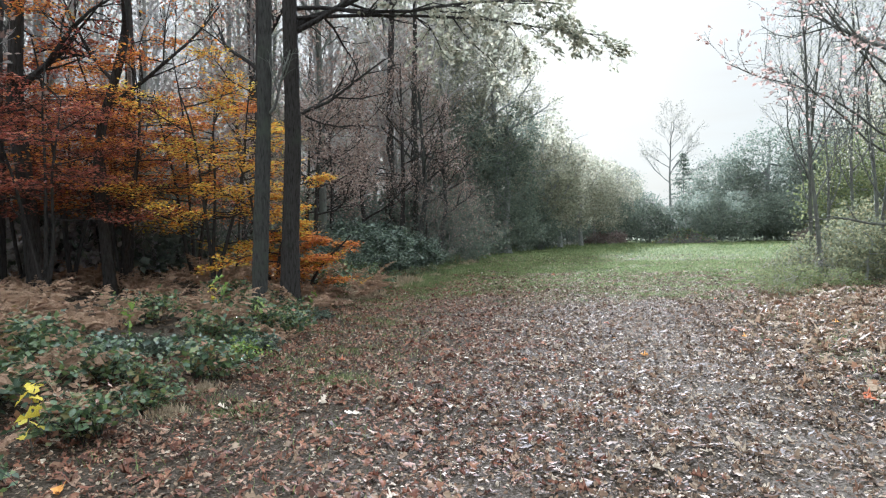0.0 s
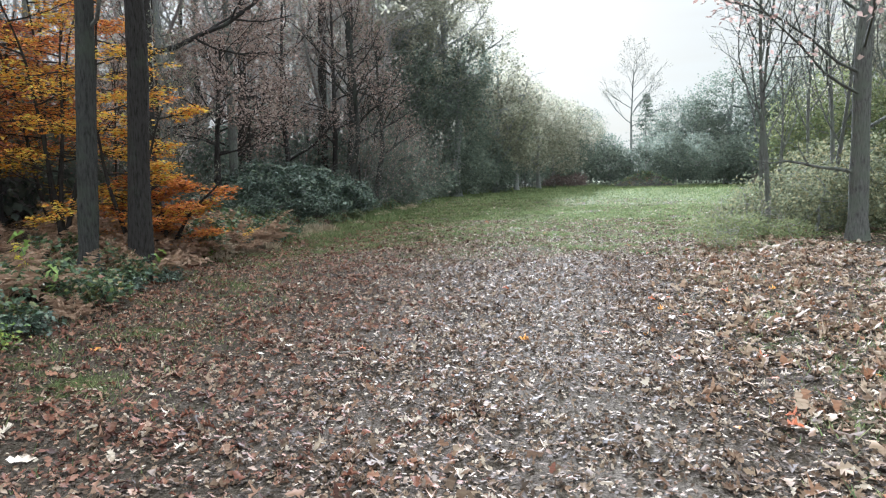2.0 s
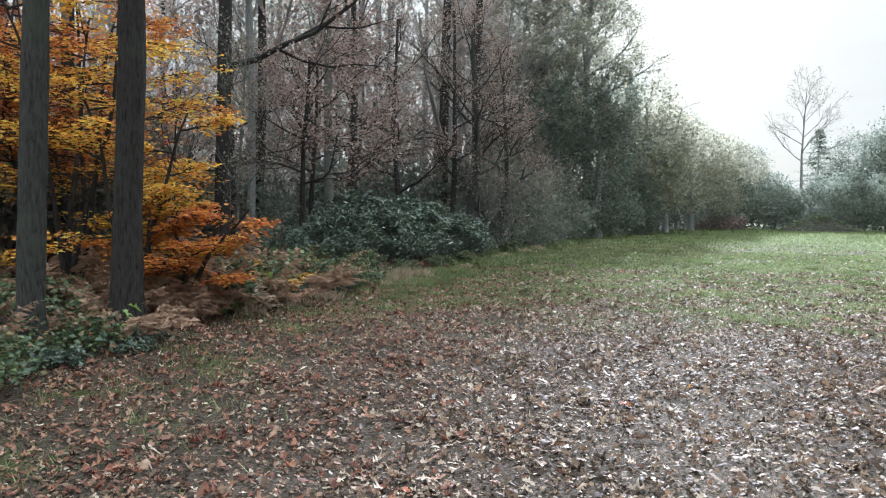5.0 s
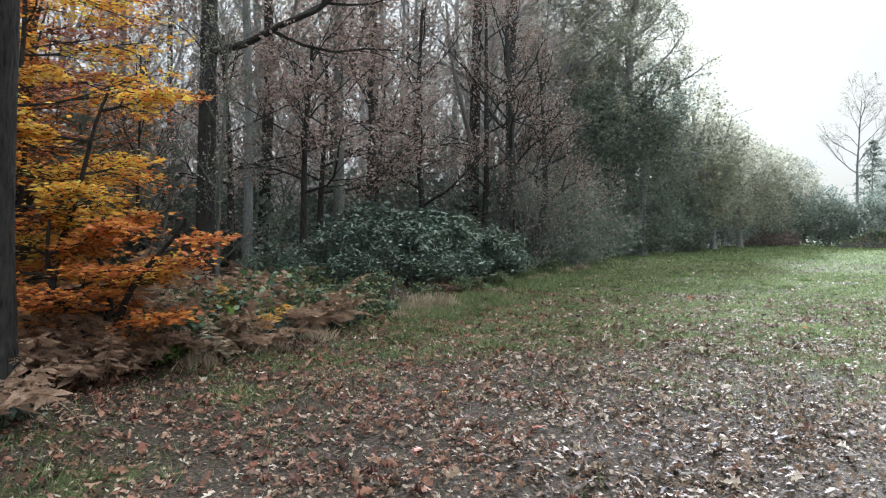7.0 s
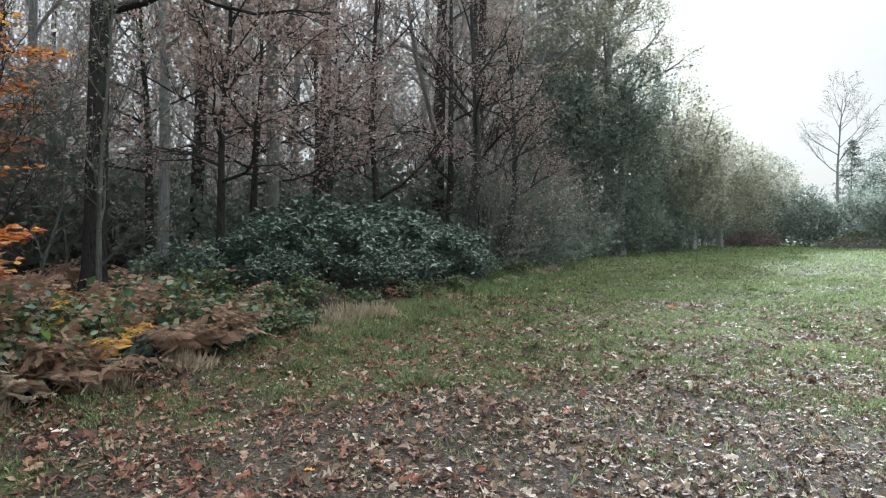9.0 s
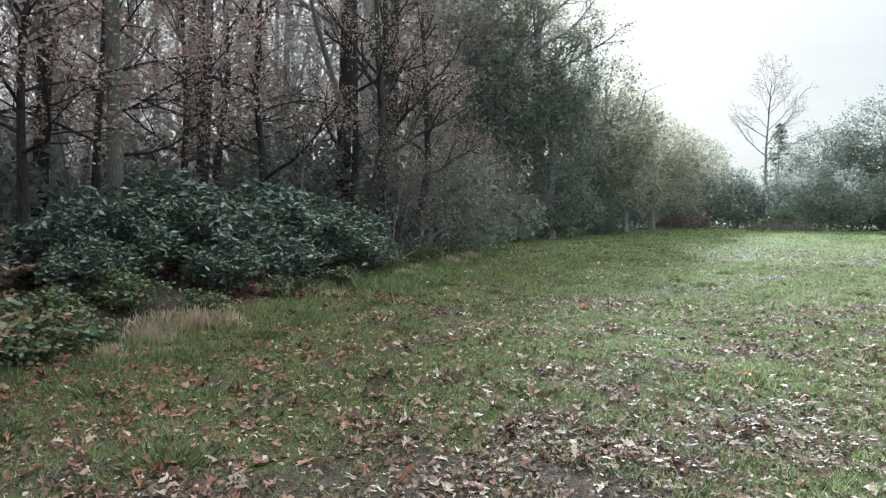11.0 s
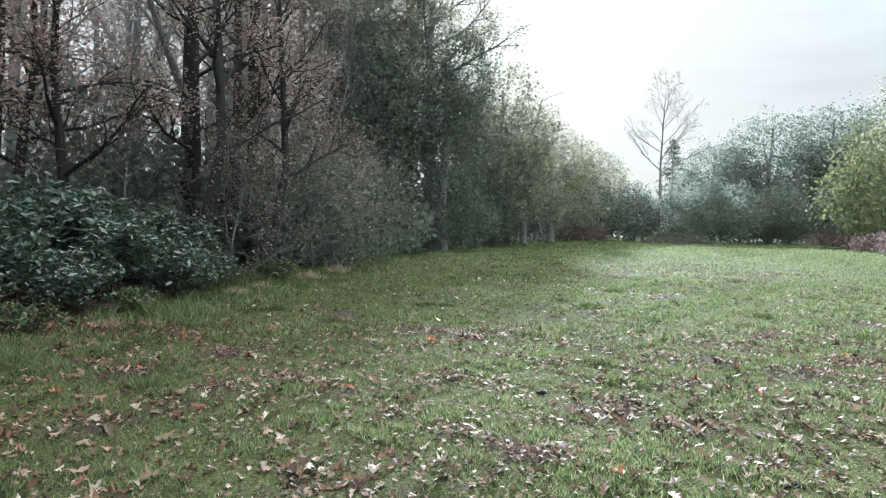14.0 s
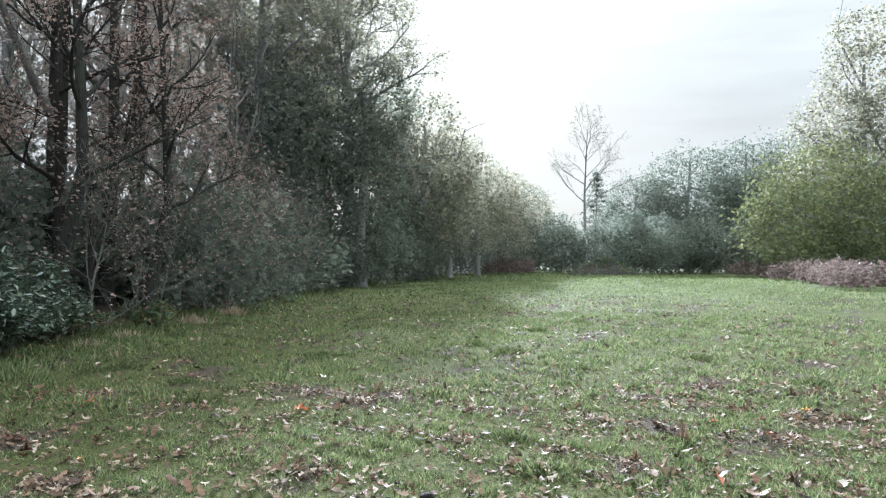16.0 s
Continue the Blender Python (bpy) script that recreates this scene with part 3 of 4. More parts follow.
side_oak = tree("oak_tree", "dark trunk standing deeper among red foliage", 17, trunk_path(np.random.default_rng(17), 13, (0.2, 0.2)), 0.14, 0.06, 0.3, 9, 3.5, SPARSE, BARK_DARK, LEAF_MAROON, 0.1, extra_leaves=2, group="edge trees")
place(side_oak, -9.3, 15.2)


def beech(name, label, seed, height, reach, levels, leaf_material, group, leaf=0.08, extra=2, stems=3, low=0.5):
    """A young beech: several thin stems that carry level sprays of leaves."""
    rng = np.random.default_rng(seed)
    top = root(name, label, "tree", group)
    for s in range(stems):
        az = s * 2 * math.pi / stems + rng.uniform(-0.4, 0.4)
        h = height * rng.uniform(0.75, 1.0)
        out = rng.uniform(0.5, 1.1)
        path = trunk_path(rng, h, (out * math.cos(az), out * math.sin(az)), 0.15, 9)
        part("trunk", trunk_geo(path, 0.05, 0.014, 1.3, 7, rng), BARK_DARK, top)
        for k in range(levels):
            z = low + (h - low) * (k + rng.uniform(0, 0.7)) / levels
            p = np.array((np.interp(z, path[:, 2], path[:, 0]), np.interp(z, path[:, 2], path[:, 1]), z))
            a = k * 2.4 + s * 1.1 + rng.uniform(-0.4, 0.4)
            d = np.array((math.cos(a), math.sin(a), 0.12))
            g, tips = Geo(), []
            grow(g, tips, rng, p, d / np.linalg.norm(d), reach * (1.1 - 0.5 * z / h) * rng.uniform(0.75, 1.15), 0.018, 0, SPRAY)
            limb = part("limb", g.get(), BARK_DARK, top)
            P = np.repeat(np.array([t[0] for t in tips]), extra, 0)
            D = np.repeat(np.array([t[1] for t in tips]), extra, 0)
            P = P + rng.normal(0, 1, P.shape) * np.array((0.09, 0.09, 0.025))
            part("foliage", leaf_blades(rng, P, leaf, 0.8, 0.6, 0.05, D), leaf_material, limb, flat=True, kind="stuff")
    return top


golden = beech("beech_sapling", "young multi-stemmed beech with golden yellow autumn leaves", 21, 5.2, 2.1, 8, LEAF_YELLOW, "young beeches", low=0.9)
place(golden, -4.35, 14.7)
golden_low = beech("beech_sapling", "low beech growth with yellow and orange sprays round the dark oak", 22, 3.4, 1.15, 6, LEAF_YELLOW, "young beeches", low=0.5, stems=2)
place(golden_low, -2.95, 14.3, 40)
place(beech("beech_sapling", "rusty orange beech sprays low over the bracken", 23, 1.6, 0.95, 6, LEAF_ORANGE, "young beeches", low=0.2, stems=3), -2.45, 14.5, 100)
orange = beech("beech_sapling", "young beech with orange-brown leaves", 24, 6.0, 2.2, 7, LEAF_ORANGE, "young beeches", low=1.5)
place(orange, -5.4, 16.6)
maroon = beech("beech_sapling", "young beech with dark red autumn leaves", 25, 5.2, 2.1, 7, LEAF_MAROON, "young beeches", low=1.6)
place(maroon, -7.2, 13.2)
for x, y, turn, size in ((-9.6, 13.2, 60, 1.1), (-8.6, 17, 150, 1.2), (-11.5, 16.5, 230, 1.2), (-8.2, 18.9, 310, 1.1)):
    copy_thing(maroon, spot(x, y, turn, size))
for x, y, turn, size in ((-6.8, 15.8, 80, 1.05), (-9.4, 20.5, 190, 1.2), (-11.5, 21.5, 20, 1.2), (-10.5, 18.2, 100, 1.2)):
    copy_thing(orange, spot(x, y, turn, size))

# ---- trunks along the wood's edge further on ----
r20 = np.random.default_rng(20)
place(tree("oak_tree", "thick dark trunk just inside the wood", 31, trunk_path(r20, 15, (0.1, 0.3)), 0.19, 0.09, 0.3, 10, 4.2, SPARSE, BARK_DARK, LEAF_RUST, 0.13, extra_leaves=2, group="wood edge trees"), -4.8, 20.6)
place(tree("oak_tree", "slender upright trunk among brown leaves", 32, trunk_path(r20, 13, (0.1, 0.0)), 0.12, 0.05, 0.35, 9, 3.4, SPARSE, BARK_HAZED, LEAF_RUST, 0.12, extra_leaves=2, group="wood edge trees"), -5.3, 23.4)
place(tree("sapling", "thin bare sapling with upswept twigs and few yellow leaves", 33, trunk_path(r20, 4.6, (0.1, 0.1), 0.06), 0.045, 0.012, 0.12, 13, 1.5, UPRIGHT, BARK_GREY, LEAF_OLIVE, 0.06, extra_leaves=1, tilt=0.85, group="saplings"), -3.85, 19.4)
place(tree("sapling", "thin leaning sapling in the shade", 34, trunk_path(r20, 4.0, (0.3, 0.1), 0.1), 0.035, 0.012, 0.2, 9, 1.3, UPRIGHT, BARK_DARK, LEAF_RUST, 0.06, tilt=0.85, group="saplings"), -5.0, 18.6)
fork = tree("oak_sapling", "small spreading oak with brown leaves over the brambles", 35, trunk_path(r20, 5.0, (0.1, 0), 0.08), 0.09, 0.03, 0.38, 12, 2.6, SPARSE, BARK_DARK, LEAF_RUST, 0.085, extra_leaves=3, tilt=1.35, group="small oaks")
place(fork, -3.35, 22.0)
place(tree("oak_tree", "grey trunk behind the spreading branches of small oaks", 36, trunk_path(r20, 14, (0, 0)), 0.15, 0.07, 0.32, 9, 3.6, SPARSE, BARK_GREY, LEAF_RUST, 0.12, extra_leaves=2, group="wood edge trees"), -3.5, 24.7)
copy_thing(fork, spot(-4.2, 25.2, 70, 1.1))
copy_thing(fork, spot(-6.3, 24.6, 200, 1.2))
copy_thing(fork, spot(-3.6, 27.6, 130, 1.15))
forkb = tree("oak_sapling", "dark crooked small oak with bare level boughs", 37, bent((0, 0, 0), (0.05, 0, 1.2), (-0.05, 0, 2.4), (-0.25, 0.1, 4), (-0.1, 0.1, 8)), 0.12, 0.04, 0.2, 12, 3.0, SPARSE, BARK_DARK, LEAF_RUST, 0.085, extra_leaves=2, tilt=1.35, group="small oaks")
place(forkb, -2.5, 29.6)
copy_thing(forkb, spot(-1.0, 33.2, 120, 1.15))
copy_thing(forkb, spot(-4.9, 32.5, 240, 1.2))
leaner = tree("willow_tree", "leaning dark trunk at the end of the bramble bank", 38, bent((0, 0, 0), (0.15, 0, 1), (0.32, 0, 2), (0.5, 0, 3), (0.4, 0, 5), (0.2, 0, 8)), 0.16, 0.05, 0.3, 9, 2.8, SPARSE, BARK_DUSK, LEAF_RUST, 0.08, extra_leaves=2, group="wood edge trees", category="tree")
place(leaner, -0.35, 31.2)
for x, y, turn, size in ((0.7, 33.6, 25, 0.9), (-0.6, 35.0, 300, 1.2)):
    copy_thing(leaner, spot(x, y, turn, size))


def post():
    """A weathered fence post with a slanted head."""
    g = Geo()
    g.tube([(0, 0, -0.2), (0, 0, 0.9), (0.01, 0, 2.0), (0.02, 0, 2.1)], (0.055, 0.052, 0.05, 0.03), 8)
    top = root("wooden_post", "weathered dark wooden post standing among brambles", "post")
    part("shaft", g.get(), BARK_DARK, top)
    return top


place(post(), 0.15, 31.7)

# ---- rusty shrubs at the wood's edge beyond the brambles ----
bare = Stock([tree("bare_shrub", "tangled bare shrub with a few rusty leaves", 40 + k, trunk_path(np.random.default_rng(40 + k), 2.6, (0.3, 0.2), 0.2), 0.03, 0.01, 0.03, 12, 2.0, dict(WOOD_SPARSE, seg=(5, 3, 2), kids=(6, 5), leaves=2, fine=1.3), BARK_GREY, LEAF_RUST, 0.075,
                   extra_leaves=1, tilt=1.15, group="edge shrubs", category="shrub") for k in range(3)])
for x, y, turn, size in ((1.2, 32.7, 0, 1.0), (1.7, 35.2, 80, 1.25), (0.3, 34.4, 200, 1.4), (2.2, 38.4, 30, 1.1), (2.6, 41.7, 140, 1.35), (0.3, 38.9, 260, 1.6), (3.0, 45.7, 310, 1.3),
                         (-6.5, 21.5, 20, 1.2), (-7.5, 23.5, 100, 1.3), (-5.9, 27.5, 200, 1.4), (-9, 21, 20, 1.4), (-2.0, 31.5, 70, 1.5), (-4, 35, 10, 1.6), (-9.8, 25.5, 130, 1.5), (0.6, 30.4, 40, 1.0), (-7.6, 30, 300, 1.6)):
    bare.put(x, y, turn, size)

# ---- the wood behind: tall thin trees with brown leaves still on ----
# pale bark, twigs and leaves carry the haze over these trees as colour
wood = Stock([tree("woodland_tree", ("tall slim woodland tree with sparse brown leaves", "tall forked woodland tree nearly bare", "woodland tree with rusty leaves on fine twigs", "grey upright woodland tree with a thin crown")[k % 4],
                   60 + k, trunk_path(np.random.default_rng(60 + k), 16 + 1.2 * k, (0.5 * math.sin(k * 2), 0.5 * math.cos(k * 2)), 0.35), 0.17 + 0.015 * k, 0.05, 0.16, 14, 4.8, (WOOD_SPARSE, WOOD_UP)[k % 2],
                   (BARK_HAZED, BARK_DARK, BARK_GREY)[k % 3], (LEAF_WOOD_HAZED, LEAF_WOOD_HAZED, LEAF_RUST, LEAF_OLIVE)[k % 4], 0.2, extra_leaves=(2, 1, 2, 2)[k % 4], scatter=0.25, tilt=(1.1, 0.8)[k % 2], group="woodland trees", twig=TWIG_HAZED) for k in range(6)])
rw = np.random.default_rng(5)
spots = []
for tries in range(4000):
    x, y = rw.uniform(-34, 6), rw.uniform(15, 78)
    gap = wood_edge(y) - x
    if gap < 2.8 or (y < 20 and x > -10.5) or (y < 26 and x > -6.2):
        continue
    if x < -0.62 * (y + 6):
        continue
    need = 2.1 + 0.05 * gap
    if all((x - a) ** 2 + (y - b) ** 2 > need * need for a, b in spots):
        spots.append((x, y))
    if len(spots) >= 88:
        break
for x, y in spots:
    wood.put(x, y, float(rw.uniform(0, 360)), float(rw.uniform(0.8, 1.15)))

under = Stock([lobed_tree("holly_bush", "grey-green understorey bush in the wood's shade", 86 + k, 3.4, 0.06, [(0, 0, 1.2, 1.7, 1.2), (1.3, 0.3, 1.3, 1.3, 1.2), (-1.2, 0, 1.0, 1.4, 1.0), (0.2, 0, 2.5, 1.2, 0.9)], 1250, 0.26, TWIG_HAZED, (LEAF_EVER, LEAF_WOOD_HAZED)[k], "understorey", "bush", 5) for k in range(2)])
for k in range(46):
    yy = rw.uniform(20, 74)
    x = float(wood_edge(yy)) - (rw.uniform(9, 26) if yy < 34 else rw.uniform(4, 20))
    if x > -0.62 * (yy + 6):
        under.put(x, yy, float(rw.uniform(0, 360)), float(rw.uniform(0.9, 1.6)))
for k in range(12):
    under.put(-14 - 1.6 * k + rw.uniform(-1, 1), 26 + rw.uniform(0, 6) + 0.9 * k, float(rw.uniform(0, 360)), 1.7)

for x, y, s in ((1.0, 35.6, 0.6), (2.0, 36.8, 0.45), (2.3, 39.9, 0.6), (1.2, 41.5, 1.1), (3.0, 43.4, 0.6), (2.2, 45.0, 1.2), (3.9, 47.5, 0.7), (3.0, 48.5, 1.3), (0.2, 36.5, 1.2), (-1.5, 35.5, 1.1), (4.8, 50.6, 0.6), (-3, 33.8, 0.9), (-5.5, 29, 0.9), (-7, 26.5, 0.9)):
    under.put(x, y, x * 77, s, 0)

# ---- the tall ivy-clad trees where the wood comes forward, and the lower trees after them ----
ivy = lobed_tree("ivy_clad_tree", "tree thick with evergreen ivy at the wood corner", 81, 13, 0.35,
                 [(0, 0, 4.0, 3.0, 4.0), (-1.2, 0.5, 7.5, 2.6, 3.0), (1.0, -0.2, 9.0, 2.0, 2.4)], 12000, 0.19, BARK_HAZED, LEAF_EVER, "ivy clad trees")
place(ivy, 6.0, 52)
copy_thing(ivy, spot(3.0, 50.8, 120, 0.95))
copy_thing(ivy, spot(1.0, 54.0, 250, 1.05))
crown = dict(UPRIGHT, seg=(6, 4, 2), kids=(8, 6), wander=(0.13, 0.2, 0.25), rise=(0.07, 0.03, 0.0), fork=(0.75, 0.8), ratio=(0.5, 0.45), leaves=4, fine=2.2)
tall_oak = [tree("oak_tree", label, 83 + k, trunk_path(np.random.default_rng(83 + k), 18.5, (0.5 - k, 0.3), 0.5), 0.34, 0.07, 0.3, 22, 5.3, crown, BARK_HAZED, LEAF_OLIVE, 0.18, extra_leaves=4, scatter=0.2, tilt=1.15, group="corner oaks", twig=BARK_HAZED)
            for k, label in enumerate(("tall oak with fine twigs and thin olive leaves", "tall spreading oak with forked boughs and thinning leaves"))]
place(tall_oak[0], 5.2, 52.5)
place(tall_oak[1], 1.6, 51.5, 60)
copy_thing(tall_oak[0], spot(-1.6, 53.5, 200, 1.05))
copy_thing(tall_oak[1], spot(4.0, 56.5, 150, 1.1))
airy = lobed_tree("oak_tree", "broad oak with thinning olive-brown crown", 82, 13, 0.28,
                  [(0, 0, 6, 3.2, 2.6), (2.2, 0, 7.5, 2.2, 2.0), (-2.0, 0.5, 8, 2.4, 2.2), (0.3, 0, 10.3, 2.4, 2.0), (0.6, 1.5, 4, 3.0, 2.2)], 7500, 0.27, BARK_HAZED, LEAF_OLIVE, "oaks by the clearing")
place(airy, 10.2, 62)
for x, y, turn, size in ((13.2, 69, 70, 0.92), (17, 77, 160, 0.9), (20.2, 84.5, 240, 0.86), (8.0, 66, 300, 1.1), (13, 78, 10, 1.05), (24, 95, 90, 0.95), (27.5, 101, 200, 0.92)):
    copy_thing(airy, spot(x, y, turn, size))

# ---- far end of the clearing ----
dead = tree("dead_tree", "tall pale leafless tree standing above the bushes", 91, bent((0, 0, 0), (0.1, 0, 6), (0, 0, 10), (0.15, 0, 14), (0.3, 0, 18.2)), 0.26, 0.035, 0.46, 14, 8.0, dict(UPRIGHT, wander=(0.12, 0.16, 0.2), rise=(0.05, 0.02, -0.06), fine=3), BARK_HAZED, LEAF_OLIVE, 0.16, extra_leaves=1, tilt=1.15)
place(dead, 32.2, 92.5, 0, 0.88)
thicket = lobed_tree("thicket_bush", "dense grey-green thicket bush at the clearing's far end", 92, 6.5, 0.12, [(0, 0, 2.6, 3.0, 2.6), (2.3, 0.3, 2.2, 2.4, 2.2), (-2.2, 0, 2.4, 2.5, 2.4), (0.5, 0.2, 4.8, 2.0, 1.6)], 6500, 0.26, TWIG_HAZED, LEAF_EVER, "thicket bushes", "bush")
place(thicket, 33.6, 90.5)
for x, y, turn, size in ((29.2, 91.5, 70, 1.05), (38.6, 93, 130, 1.12), (43.5, 96.5, 200, 1.1), (25.2, 94, 20, 0.98), (48, 99, 300, 1.1), (21.5, 90, 100, 0.8), (16, 80, 40, 0.8), (11.5, 70, 250, 0.8), (8.6, 62, 310, 0.8), (6.4, 56, 20, 0.75), (52, 101, 60, 1.15), (57, 99, 150, 1.1), (61, 95, 250, 1.2), (66, 92, 10, 1.2), (56, 90, 190, 1.0)):
    copy_thing(thicket, spot(x, y, turn, size))
spruce_rng = np.random.default_rng(93)


def spruce():
    """A conifer with drooping whorls."""
    top = root("spruce_tree", "pointed dark spruce behind the dead tree", "tree", "far conifers")
    path = trunk_path(spruce_rng, 15, (0, 0), 0.05)
    part("trunk", trunk_geo(path, 0.2, 0.02), BARK_HAZED, top)
    P = []
    g = Geo()
    for z in np.arange(1.5, 14.6, 0.75):
        for k in range(8):
            a = spruce_rng.uniform(0, 6.283)
            L = (15.4 - z) * 0.46 * spruce_rng.uniform(0.6, 1.15)
            end = np.array((L * math.cos(a), L * math.sin(a), z - 0.18 * L))
            g.tube([(0, 0, z), end * (0.5, 0.5, 1) + (0, 0, 0.05), end], (0.03, 0.015, 0.005), 3)
            f = spruce_rng.uniform(0.2, 1, 22)[:, None]
            P.append(np.array((0, 0, z)) + (end - (0, 0, z)) * f + spruce_rng.normal(0, 0.16, (22, 3)))
    part("branchwork", g.get(), BARK_HAZED, top)
    part("crown", leaf_blades(spruce_rng, np.concatenate(P), 0.38, 0.4, 0.45, 0.3), LEAF_EVER, top, flat=True, kind="stuff")
    return top


sp = spruce()
place(sp, 42.5, 116, 0, 1.0)
dome = lobed_tree("oak_tree", "large domed dark tree at the far side", 94, 17, 0.4,
                  [(0, 0, 10.5, 5.4, 5.0), (-3.8, 0, 7.5, 3.6, 4.2), (3.8, 0.5, 8, 4.0, 4.4), (0, 0, 4, 5.5, 4)], 15000, 0.3, BARK_HAZED, LEAF_EVER, "domed far trees")
place(dome, 55, 112, 0, 1.18)
for x, y, turn, size in ((64, 112, 70, 1.08), (72, 110, 160, 1.15), (80, 104, 250, 1.2), (49.5, 118, 310, 0.8), (33, 122, 30, 0.72), (24, 116, 100, 0.75), (88, 96, 40, 1.25)):
    copy_thing(dome, spot(x, y, turn, size))
willow = lobed_tree("willow_bush", "great rounded yellow-green bush by the clearing", 95, 11, 0.3,
                    [(0, 0, 6.2, 6.2, 6.0), (-3.6, -0.5, 4.4, 4.6, 4.4), (3.6, 0, 5, 5, 5)], 14000, 0.32, BARK_HAZED, LEAF_WILLOW, "", "bush")
place(willow, 51.5, 79, 0, 1.12)
tall = lobed_tree("oak_tree", "very tall broad tree rising over the rounded bush", 96, 28, 0.5,
                  [(0, 0, 12, 6.5, 6), (-3.5, 0, 16, 4.5, 3.5), (3.5, 0, 17, 5, 4), (0, 0, 21, 5, 4), (-0.5, 0, 25.5, 3.4, 2.8), (-5.5, 0, 10.5, 4, 3)], 15000, 0.36, BARK_HAZED, LEAF_OLIVE, "")
place(tall, 62.5, 87, 0, 1.06)
copy_thing(tall, spot(72, 82, 90, 0.9))

heath = Stock([lobed_tree("low_shrub", "low pinkish-brown heath shrub beside the turf", 97, 1.2, 0.03, [(0, 0, 0.5, 1.1, 0.6), (0.9, 0.2, 0.4, 0.8, 0.5), (-0.8, -0.1, 0.45, 0.9, 0.5)], 1500, 0.13, TWIG_HAZED, LEAF_HEATH, "low shrubs", "shrub", 4)])
for x, y, turn, size in ((36.5, 57, 0, 1.5), (38.5, 60, 60, 1.7), (34.5, 52.5, 140, 1.5), (40, 64.5, 220, 1.6), (42.6, 70, 300, 1.6), (45.5, 78, 20, 1.4), (47.5, 86, 80, 1.5), (23.5, 86.5, 60, 1.5), (20.0, 83, 160, 1.4)):
    heath.put(x, y, turn, size)


def mound():
    """A low heap of brushwood."""
    rng = np.random.default_rng(98)
    top = root("brush_mound", "low dark brushwood mound on the grass", "mound")
    a = np.linspace(0, 2 * math.pi, 25)[:-1]
    rings, V, F = 7, [], []
    for k in range(rings):
        f = k / (rings - 1)
        r = 1 - f * 0.92
        V.append(np.stack([4.4 * r * np.cos(a) * (1 + 0.08 * np.sin(3 * a)), 2.2 * r * np.sin(a), 1.55 * f ** 0.75 * (1 + 0.12 * np.cos(2 * a + 1)) - 0.08 + 0 * a], 1))
    V = np.concatenate(V)
    for k in range(rings - 1):
        i = k * 24 + np.arange(24)
        j = k * 24 + (np.arange(24) + 1) % 24
        F.append(np.stack([i, j, j + 24, i + 24], 1))
    part("mound_body", (V, np.concatenate(F)), BARK_DARK, top)
    P = V[rng.integers(0, len(V), 2600)] + rng.normal(0, 0.14, (2600, 3)) * (1.6, 1, 0.7)
    part("brush", leaf_blades(rng, P, 0.3, 0.35, 0.35), LEAF_BRAMBLE, top, flat=True, kind="stuff")
    return top


place(mound(), 32.2, 86.2, 12)

# ---- the right-hand bank ----
# grey bark instead of the trunk's darker tone, to put haze into its colour
bank_tree = tree("oak_tree", "grey tree on the leafy bank with long bare boughs", 101, bent((0, 0, 0), (-0.05, 0, 2), (-0.1, 0, 4), (0.15, 0.1, 6), (0.3, 0.3, 12)), 0.2, 0.07, 0.35, 8, 4.0, SPARSE, BARK_GREY, LEAF_RUST, 0.09, extra_leaves=1, group="bank trees")
long_bough = dict(SPARSE, kids=(8, 6), fork=(0.6, 0.7), wander=(0.12, 0.16, 0.2), rise=(0.0, 0.02, 0.0), ratio=(0.4, 0.4))
for k, (z0, tx, ty, tz) in enumerate(((2.9, -4.4, -2.4, 3.2), (3.3, -4.6, -1.6, 4.4), (4.4, -3.6, -2.8, 6.0), (4.8, -3.8, 0.5, 7.2), (3.8, -2.2, -4.5, 5.0))):
    add_limb(bank_tree, 110 + k, (-0.08, 0, z0), (tx, ty, tz), 0.03, long_bough, BARK_GREY, LEAF_RUST, 0.12)
add_limb(bank_tree, 118, (-0.15, 0, 1.4), (-2.3, -0.5, 1.75), 0.04, dict(long_bough, kids=(3, 2), wander=(0.2, 0.25, 0.25)), BARK_GREY)
add_limb(bank_tree, 119, (0.15, 0, 2.3), (1.9, -0.4, 3.4), 0.035, dict(long_bough, kids=(4, 3)), BARK_GREY)
place(bank_tree, 11.0, 14.9)
# grey bark here too, paler than the stems are, standing for haze
slim = tree("young_tree", "slender bare young tree with upright twigs on the bank", 103, trunk_path(np.random.default_rng(103), 8.5, (-0.5, 0.2), 0.2), 0.065, 0.015, 0.2, 11, 2.8, UPRIGHT, BARK_GREY, LEAF_OLIVE, 0.07, tilt=0.7, group="bank saplings")
place(slim, 10.4, 17.2)
for x, y, turn, size in ((11.6, 19.8, 80, 1.05), (12.4, 18.0, 160, 0.95), (12.9, 21.5, 240, 0.8), (14.0, 20.5, 300, 1.1), (13.2, 16.4, 20, 1.0), (15.5, 24, 50, 1.1)):
    copy_thing(slim, spot(x, y, turn, size))
bank_bush = lobed_tree("bank_shrub", "grey-green scrub on the leafy bank", 104, 2.2, 0.05, [(0, 0, 0.8, 1.2, 0.9), (1.0, 0.3, 0.9, 1.1, 1.0), (-0.9, 0.2, 0.6, 1.0, 0.7), (0.2, 0.4, 1.5, 0.9, 0.6)], 3600, 0.1, BARK_HAZED, LEAF_SCRUB, "bank scrub", "shrub", 6)
place(bank_bush, 11.4, 17.0, 0, 0.75)
